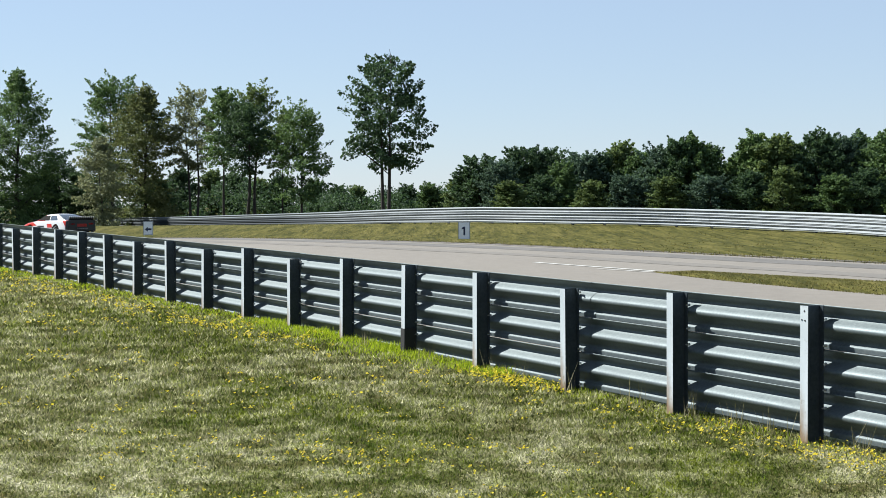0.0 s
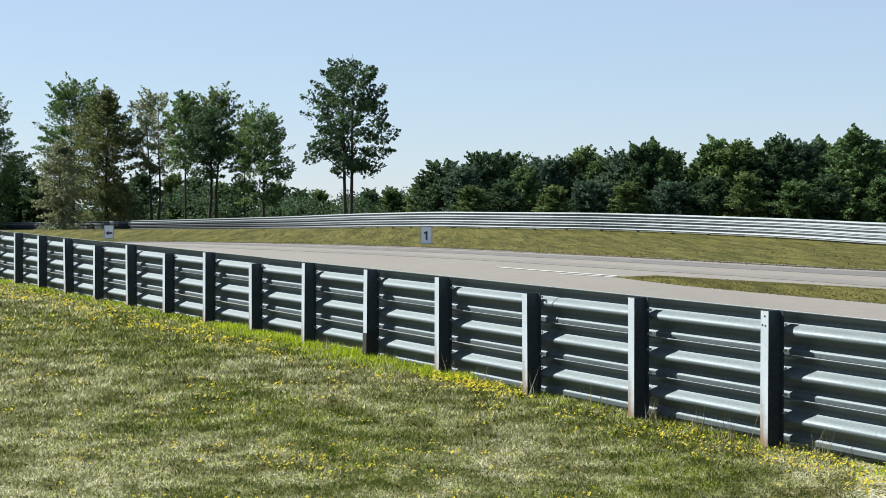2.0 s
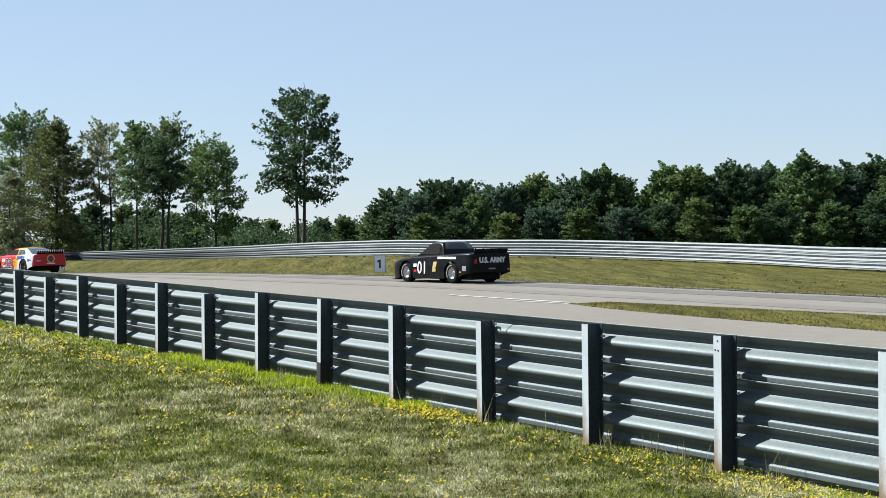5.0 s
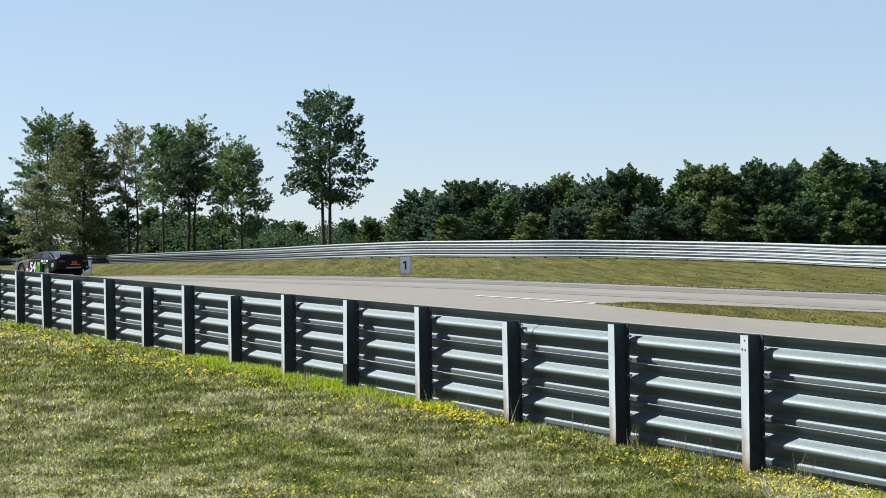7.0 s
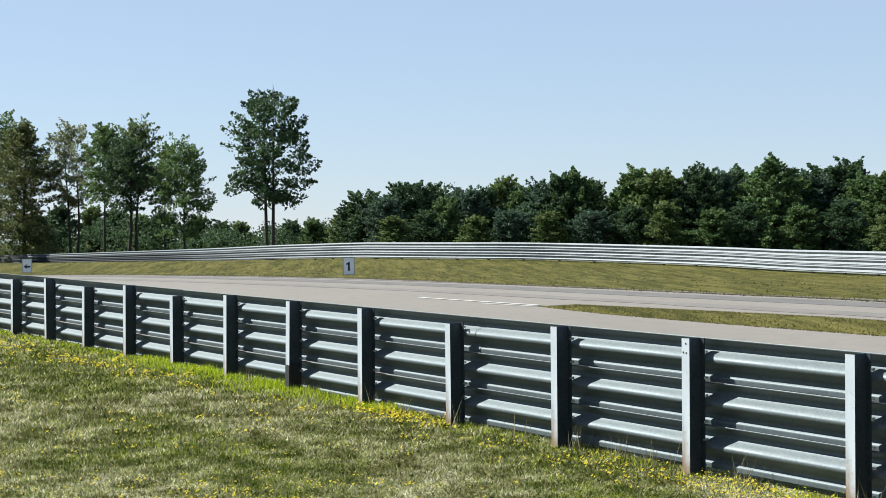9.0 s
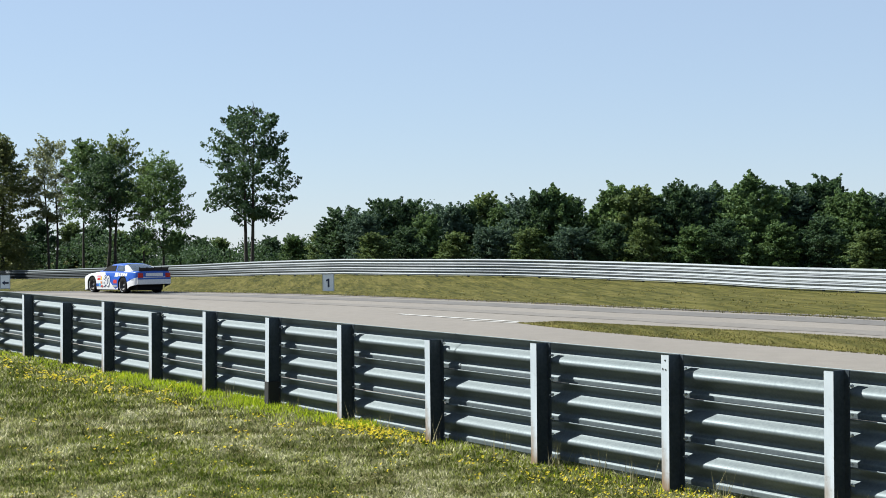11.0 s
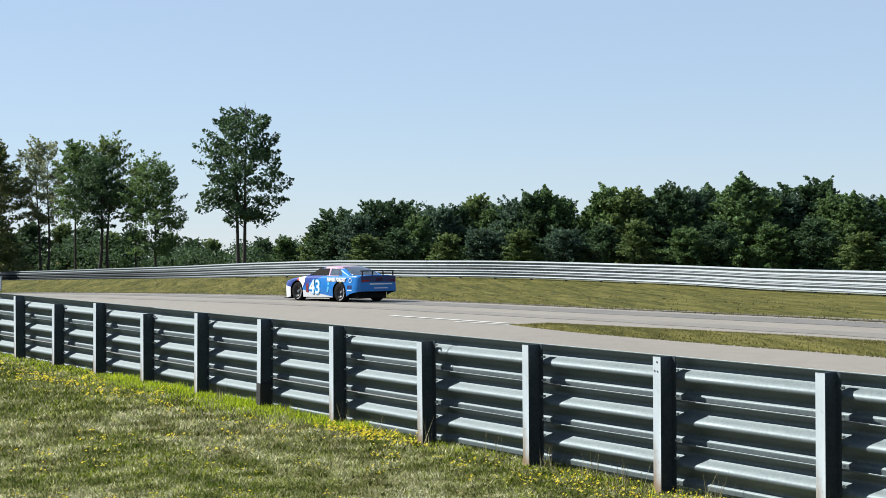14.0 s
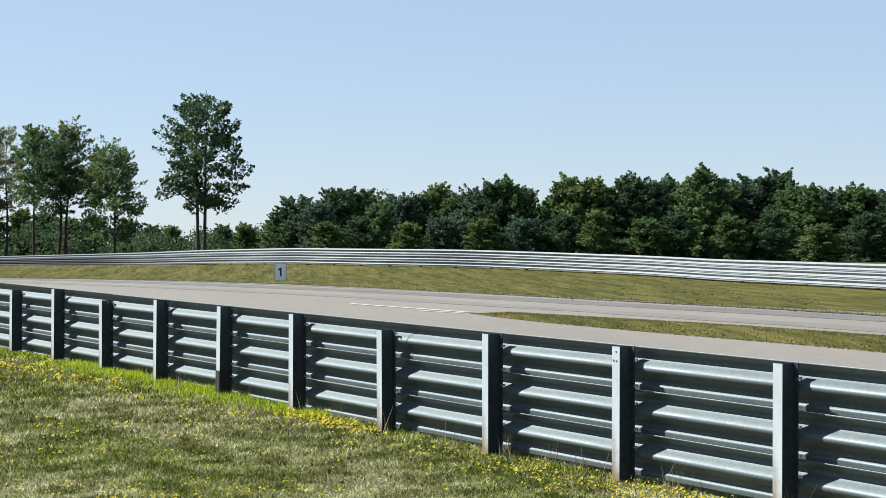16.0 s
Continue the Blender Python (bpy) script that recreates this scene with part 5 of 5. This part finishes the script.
    for body, at, z, size, colour, where in words:
        if where == "tail":
            ob = part("tail_lettering", text_mesh(body, size, SOLID[colour], 0.003, 0.012), None, car, colour + " block lettering on the tail")
            ob.matrix_local = Matrix(((0, 0, -1, -2.515), (-1, 0, 0, at), (0, 1, 0, z), (0, 0, 0, 1)))
        else:
            for sgn in (1, -1):
                ob = part("flank_lettering", text_mesh(body, size, SOLID[colour], 0.003, 0.012), None, car, colour + " block lettering on the flank")
                ob.matrix_local = Matrix(((-sgn, 0, 0, at), (0, -sgn * 0.10, sgn, sgn * 0.966), (0, 1, 0, z), (0, 0, 0, 1)))
    if number:
        inner, outer = number_colours
        for sgn in (1, -1):
            m = Matrix(((-sgn, 0, 0, number_x), (0, -sgn * 0.055, sgn, sgn * 0.980), (0, 1, 0, 0.515), (0, 0, 0, 1)))
            shear = Matrix(((1, slant, 0, 0), (0, 1, 0, 0), (0, 0, 1, 0), (0, 0, 0, 1)))
            for nm, colour, off, lift in (("number_edge", outer, 0.035, 0.0), ("number", inner, 0.008, 0.004)):
                if colour:
                    me = text_mesh(number, number_size, SOLID[colour], 0.003, off)
                    me.transform(shear)
                    ob = part(nm, me, None, car, colour + " start number " + number)
                    ob.matrix_local = m @ Matrix.Translation((0, 0, lift))
    car.scale = (1.0, 1.0, 1.02)
    return car


W_, R_, Y_, B_ = (0.562, 0.562, 0.569), (0.446, 0.0252, 0.0108), (0.576, 0.36, 0.0144), (0.0144, 0.072, 0.36)
BLK = (0.006, 0.006, 0.007)
CARS = {}
CARS["first"] = race_car(
    "red and white stock racing car with a black tail", "race car", paint("red and white paint", W_, [(R_, 0.5, 0, -1.2, -0.36, 0.3), (R_, -1.0, 0, 0.9, 3.0, 0.2), (BLK, -1, 0, 0, 2.35)]),
    paint("white and red roof paint", W_, [(R_, 1, 0, 0, 0.2, 0.3)]), "", None, rear=((-0.82, 0.82, 0.42, 0.97, "black"), (-0.7, -0.42, 0.72, 0.82, "lamp"), (0.42, 0.7, 0.72, 0.82, "lamp"), (-0.3, 0.3, 0.62, 0.78, "red"), (-0.35, 0.35, 0.48, 0.56, "grey")),
    side=((0.6, 1.0, 0.5, 0.7, "white", 0.1), (-0.2, 0.5, 0.35, 0.7, "black", 0.1), (-1.0, -0.5, 0.6, 0.8, "red", 0.1)), spoiler="teeth")
CARS["second"] = race_car(
    "red, yellow and white stock racing car numbered 32", "race car", paint("red yellow white paint", (0.42, 0.016, 0.011), [(Y_, -1, 0, -0.25, 0.38, 0.12), (W_, -1, 0, -0.3, 0.72, 0.25), ((0.396, 0.00864, 0.0144), -1, 0, -0.15, 2.22)]),
    paint("red and yellow roof paint", (0.42, 0.016, 0.011), [(Y_, -1, 0, 0.2, 0.62, 0.1), (W_, -1, 0, 0, 0.85)]), "32", ("navy", "white"), 0.22, 0.70, rim="black", slant=0.12,
    rear=((-0.22, 0.22, 0.56, 0.90, "gold"), (-0.16, 0.16, 0.62, 0.86, "maroon"), (-0.24, 0.24, 0.47, 0.53, "white"), (0.58, 0.8, 0.62, 0.66, "white")),
    side=((-0.52, -0.30, 0.44, 0.74, "yellow"), (-0.47, -0.35, 0.55, 0.68, "black"), (-0.48, -0.34, 0.46, 0.50, "red"), (-0.75, -0.62, 0.72, 0.92, "blue", -0.1), (-0.95, -0.80, 0.74, 0.88, "blue", -0.1), (-1.20, -1.0, 0.76, 0.92, "blue", -0.1), (-1.42, -1.25, 0.80, 0.88, "blue", -0.1), (-0.72, -1.35, 0.90, 0.93, "blue"),
          (-1.82, -2.0, 0.62, 0.74, "blue", 0.05), (-2.04, -2.2, 0.64, 0.74, "blue", 0.05), (0.62, 0.95, 0.62, 0.80, "white"), (0.68, 0.90, 0.50, 0.60, "orange"), (0.60, 0.82, 0.36, 0.46, "white"), (0.62, 0.82, 0.26, 0.33, "black"), (0.84, 0.98, 0.40, 0.52, "pink"), (-0.40, -0.55, 0.22, 0.32, "white"), (-0.60, -0.70, 0.22, 0.32, "white"), (0.1, -0.1, 0.19, 0.215, "white")), spoiler="teeth")
# the cab's pale grey roof zone is a sky reflection put into the paint
CARS["third"] = race_car(
    "black racing pickup truck with a lettered tailgate", "race truck", paint("black truck paint", BLK, []), paint("black cab paint with a painted roof reflection", BLK, [((0.35, 0.35, 0.36), 0, 0, 1, 1.455)]), "01", ("white", None), 0.40, 0.62, truck=True,
    words=(("U.S. ARMY", 0.0, 0.82, 0.26, "white", "tail"),), rear=((0.70, 0.80, 0.70, 0.86, "lamp"), (-0.80, -0.72, 0.45, 0.53, "orange"), (-0.15, 0.15, 0.50, 0.545, "grey")),
    side=((-0.22, -0.42, 0.40, 0.76, "gold", -0.06), (0.75, 0.95, 0.56, 0.68, "white"), (0.75, 0.92, 0.38, 0.46, "red"), (-0.5, -1.6, 0.86, 0.94, "white"), (-2.0, -2.2, 0.45, 0.62, "grey"), (-1.85, -1.95, 0.38, 0.43, "orange")), spoiler="blade", rim="steel")
CARS["fourth"] = race_car(
    "black stock racing car numbered 54 with green claw stripes", "race car", paint("satin black paint", BLK, [((0.072, 0.072, 0.0756), 1, 0, 0.6, 1.15, 0.25)]), paint("black roof paint", BLK, []), "54", ("white", "grey"), 0.12, 0.68, slant=0.15,
    rear=((-0.82, -0.52, 0.74, 0.84, "maroon"), (0.52, 0.82, 0.74, 0.84, "maroon"), (-0.18, 0.12, 0.62, 0.80, "red"), (-0.35, 0.20, 0.60, 0.64, "orange"), (-0.42, 0.42, 0.42, 0.49, "grey"), (-0.84, -0.70, 0.45, 0.53, "grey")),
    side=((-0.28, -0.36, 0.24, 0.78, "green", -0.05), (-0.42, -0.49, 0.26, 0.80, "green", -0.05), (-0.55, -0.61, 0.30, 0.78, "green", -0.05), (0.66, 0.94, 0.52, 0.64, "red", -0.03), (0.64, 0.86, 0.36, 0.48, "white", -0.03), (0.62, 0.90, 0.26, 0.33, "maroon"), (-0.75, -0.95, 0.78, 0.88, "white"), (-1.02, -1.25, 0.78, 0.88, "grey"), (-1.32, -1.5, 0.78, 0.88, "white"), (-0.95, -1.35, 0.70, 0.74, "green"), (-1.92, -2.12, 0.50, 0.72, "grey"), (-0.65, -1.0, 0.20, 0.25, "white")), rim="steel", spoiler="black", quarter="dark")
CARS["fifth"] = race_car(
    "white and blue stock racing car numbered 60", "race car", paint("white and blue paint", W_, [(B_, -0.75, 0, 1.0, 0.72, 0.05), (W_, -0.30, 0, -1.0, 0.02), (W_, 0.85, 0, 0.55, 0.98)]), paint("blue roof paint", B_, [(W_, -1, 0, 0.6, 1.75)]), "60", ("white", "navy"), 0.10, 0.66, slant=0.12,
    rear=((-0.84, -0.58, 0.70, 0.90, "lamp"), (0.58, 0.84, 0.70, 0.90, "lamp"), (-0.44, 0.44, 0.76, 0.90, "white"), (-0.85, 0.85, 0.62, 0.70, "blue"), (-0.86, 0.86, 0.42, 0.61, "white")),
    side=((0.62, 0.95, 0.70, 0.78, "pink"), (0.66, 0.92, 0.58, 0.67, "red"), (0.52, 0.62, 0.58, 0.74, "yellow"), (0.52, 0.62, 0.40, 0.52, "orange"), (0.80, 1.0, 0.30, 0.42, "blue"), (0.62, 0.76, 0.30, 0.44, "skyblue"), (0.44, 0.58, 0.26, 0.34, "red"), (-0.62, -0.92, 0.74, 0.92, "white", -0.06), (-0.96, -1.10, 0.76, 0.90, "white", -0.05), (-1.14, -1.30, 0.76, 0.90, "white", -0.05), (-1.34, -1.50, 0.76, 0.90, "white", -0.05), (-1.54, -1.70, 0.76, 0.90, "white", -0.05), (-0.55, -0.85, 0.44, 0.60, "red"), (-0.50, -0.85, 0.28, 0.36, "grey"), (-1.92, -2.02, 0.60, 0.66, "navy"), (-2.10, -2.28, 0.58, 0.64, "grey")), spoiler="black", rim="black")
CARS["sixth"] = race_car(
    "rainbow yellow, green and blue stock racing car numbered 12", "race car",
    paint("rainbow paint", (0.504, 0.374, 0.0864), [((0.216, 0.396, 0.144), -1, 0, 0.2, -0.22, 0.3), ((0.072, 0.302, 0.54), -1, 0, 0.1, 0.35, 0.3), ((0.0216, 0.144, 0.446), -1, 0, 0.0, 1.75, 0.2), ((0.324, 0.0216, 0.0432), 0.06, 0, -1, -0.40, 0.06)]),
    paint("green and blue roof paint", (0.252, 0.432, 0.216), [((0.324, 0.446, 0.18), -1, 0, 0, 0.3, 0.3)]), "12", ("black", "white"), 0.15, 0.66,
    rear=((-0.60, -0.5, 0.66, 0.80, "skyblue"), (-0.44, -0.34, 0.66, 0.80, "skyblue"), (-0.28, -0.18, 0.66, 0.80, "skyblue"), (-0.12, -0.02, 0.66, 0.80, "skyblue"), (0.04, 0.14, 0.66, 0.80, "skyblue"), (0.20, 0.30, 0.66, 0.80, "skyblue"), (0.36, 0.46, 0.66, 0.80, "skyblue"), (-0.84, 0.84, 0.44, 0.54, "maroon")),
    side=((0.62, 0.86, 0.56, 0.74, "white"), (-0.28, -0.50, 0.30, 0.72, "green"), (-0.62, -1.0, 0.76, 0.86, "white", -0.06), (-1.1, -1.6, 0.78, 0.86, "skyblue", -0.04), (-0.9, -1.0, 0.5, 0.66, "green")), spoiler="navy", rim="black")
CARS["seventh"] = race_car(
    "white and red coupe racing car numbered 59", "race car", paint("white red flame paint", W_, [((0.446, 0.0216, 0.0432), -0.10, 0, -1.0, -0.28, 0.10)]), paint("white roof paint", W_, []), "59", ("black", None), 0.05, 0.46,
    rear=((-0.22, 0.06, 0.42, 0.98, "maroon"), (-0.80, -0.62, 0.70, 0.80, "black"), (-0.56, -0.38, 0.70, 0.80, "black"), (0.38, 0.56, 0.70, 0.80, "black"), (0.62, 0.80, 0.70, 0.80, "black"), (-0.84, 0.84, 0.40, 0.47, "red")),
    side=((0.66, 1.0, 0.62, 0.68, "maroon", -0.1), (0.4, 0.62, 0.42, 0.50, "grey"), (-0.30, -0.55, 0.62, 0.68, "red", -0.08)), spoiler="white", rim="steel", quarter="dark")
CARS["eighth"] = race_car(
    "blue stock racing car numbered 43 with red and white nose stripes", "race car",
    paint("two-tone blue paint", (0.012, 0.13, 0.40), [((0.0216, 0.0432, 0.216), 0.35, 0, 1.0, 0.93, 0.1), ((0.54, 0.54, 0.562), 1, 0, 0.4, 1.38, 0.25), ((0.396, 0.036, 0.036), 1, 0, -0.5, 1.02, 0.2), ((0.0216, 0.0432, 0.18), 1, 0, 0.9, 2.28, 0.2), ((0.504, 0.518, 0.54), 0.12, 0, -1.0, -0.27, 0.06)]),
    paint("navy and pink roof paint", (0.0216, 0.0288, 0.115), [((0.396, 0.252, 0.324), -1, -0.5, 0.5, 0.55, 0.3), ((0.0144, 0.144, 0.432), -1, 0, 0, 1.1)]), "43", ("white", "skyblue"), 0.22, 0.72,
    rear=((-0.82, 0.82, 0.74, 0.96, "navy"), (-0.78, -0.44, 0.76, 0.83, "lamp"), (0.44, 0.78, 0.76, 0.83, "lamp"), (-0.20, 0.12, 0.78, 0.90, "maroon"), (-0.66, 0.40, 0.645, 0.69, "white"), (-0.45, 0.20, 0.50, 0.535, "white")),
    words=(("NEVER FORGET", -1.16, 0.815, 0.17, "white", "flank"),), side=((0.64, 0.80, 0.34, 0.66, "maroon"), (-0.55, -0.66, 0.36, 0.56, "skyblue", -0.04), (-0.60, -0.70, 0.62, 0.72, "skyblue"), (-1.86, -2.12, 0.50, 0.62, "navy"), (-1.86, -2.12, 0.42, 0.455, "white"), (0.9, 1.02, 0.70, 0.78, "white")), spoiler="wing", rim="black")


def spinner_ring(car, x, z):
    """A pale ring mark on the flank behind the rear wheel."""
    verts, faces = [], []
    for k in range(24):
        a = 2 * math.pi * k / 24
        for r in (0.065, 0.09):
            verts.append((x + r * math.cos(a), 0.958, z + r * math.sin(a)))
    for k in range(24):
        faces.append((2 * k, 2 * k + 1, (2 * k + 3) % 48, (2 * k + 2) % 48))
    part("ring_mark", mesh_of("ring_mark", verts, faces, SOLID["white"]), None, car, "white ring mark")


spinner_ring(CARS["eighth"], -2.02, 0.80)

# ---- how the cars go ----
PATH = Track([(23.77, 13.9), (20.07, 22.91), (16.47, 31.91), (13.07, 40.1), (9.53, 47.79), (5.48, 55.27), (0.89, 62.36), (-4.1, 69.05), (-9.39, 75.64), (-15.38, 82.32), (-22.66, 89.11), (-32.13, 95.79), (-46.11, 103.27), (-64.1, 110.77)])


def on_path(s):
    a, d0 = PATH.at(0.5)
    z_, d1 = PATH.at(PATH.s[-1] - 0.5)
    if s < 0.5:
        p, d = a + d0 * (s - 0.5), d0
    elif s > PATH.s[-1] - 0.5:
        p, d = z_ + d1 * (s - PATH.s[-1] + 0.5), d1
    else:
        p, d = PATH.at(s)
    z = float(road_z(p[1])) + 0.032
    slope = float(road_z(p[1] + d[1] * 1.4) - road_z(p[1] - d[1] * 1.4)) / 2.8
    return pose(p[0], p[1], z, 0, -math.degrees(math.atan(slope)), math.degrees(math.atan2(d[1], d[0])) + float(np.interp(s, [30, 45, 60, 80], [5, 2, -1, -6])))


PASS = np.array([(13.3, 24.91), (13.4, 29.48), (13.5, 33.83), (13.7, 41.92), (13.9, 49.25), (14.1, 55.93), (14.3, 62.02), (14.5, 67.62), (14.7, 72.8), (14.9, 77.66), (15.0, 79.99)])


def run(t):
    """Distance along the path of the last car, braking for the bend."""
    if t < PASS[0, 0]:
        return PASS[0, 1] + 45.0 * (t - PASS[0, 0])
    if t > PASS[-1, 0]:
        return PASS[-1, 1] + 24.0 * (t - PASS[-1, 0])
    return float(np.interp(t, PASS[:, 0], PASS[:, 1]))


TIMED = {
    "first": [(0, 87.8), (0.1, 90.3), (0.2, 92.95), (0.5, 100.95)],
    "second": [(3.2, 25.44), (3.3, 29.44), (3.4, 33.48), (3.5, 37.51), (3.6, 41.53), (3.7, 45.5)],
    "third": [(5.8, 72.8), (6.0, 78.45), (6.2, 82.9), (6.4, 88.3)],
    "fourth": [(5.8, 53.38), (6.0, 59.29), (6.2, 64.71), (6.4, 69.69), (6.6, 74.31), (6.8, 78.63), (7.0, 82.71), (7.2, 86.62)],
    "fifth": [(9.7, 24.19), (9.8, 28.21), (9.9, 32.27), (10, 36.29), (10.1, 40.15), (10.2, 43.75)],
    "sixth": [(12.3, 65.81), (12.4, 68.88), (12.5, 71.83), (12.6, 74.67), (12.7, 77.39), (12.8, 79.97)],
    "seventh": [(12.3, 57.94), (12.4, 60.62), (12.5, 63.2), (12.6, 65.67), (12.7, 68.06), (12.8, 70.37), (12.9, 72.6), (13, 74.77), (13.1, 76.88), (13.2, 78.94), (13.3, 80.96)],
    "eighth": [tuple(r) for r in PASS],
}


def place_at(keys, t):
    """Between its timed places a car goes evenly; before and after them as the last car does."""
    ts, ss = [k[0] for k in keys], [k[1] for k in keys]
    if ts[0] <= t <= ts[-1]:
        return float(np.interp(t, ts, ss))
    grid = np.arange(-10, 40, 0.02)
    runs = np.array([run(v) for v in grid])
    k = 0 if t < ts[0] else -1
    shift = float(np.interp(ss[k], runs, grid)) - ts[k]
    return run(t + shift)


def motions():
    for key, car in CARS.items():
        keys = TIMED[key]
        t0, t1 = keys[0][0] - 1.5, keys[-1][0] + 2.5
        times = sorted({0.0, 16.0} | {round(v, 2) for v in np.arange(0, 16.01, 1.0)} | {round(v, 2) for v in np.arange(max(0, t0), min(16, t1), 0.1)})
        walk(car, [(t, on_path(place_at(keys, t))) for t in times])
        # the wheels roll: a row for every sixth of a turn while the car is near
        fine = np.arange(max(0.0, keys[0][0] - 0.8), min(16.0, keys[-1][0] + 1.2), 0.004)
        gone = np.array([place_at(keys, t) for t in fine[::10]])
        gone = np.interp(fine, fine[::10], gone)
        turn = (gone - gone[0]) / TYRE_R
        steps = np.arange(0, turn[-1], math.pi / 3)
        rolls = [(0.0, 0.0)] if fine[0] > 0 else []
        rolls += [(float(np.interp(a, turn, fine)), a) for a in steps]
        rolls += [(16.0, rolls[-1][1])] if rolls[-1][0] < 16 else []
        for wheel in [w for w in car.children if w.name.startswith("wheel")]:
            base = wheel.matrix_local.copy()
            at, face = Matrix.Translation(base.translation), base.to_3x3().to_4x4()
            walk(wheel, [(t, at @ Matrix.Rotation(a % (2 * math.pi), 4, "Y") @ face) for t, a in rolls])


motions()
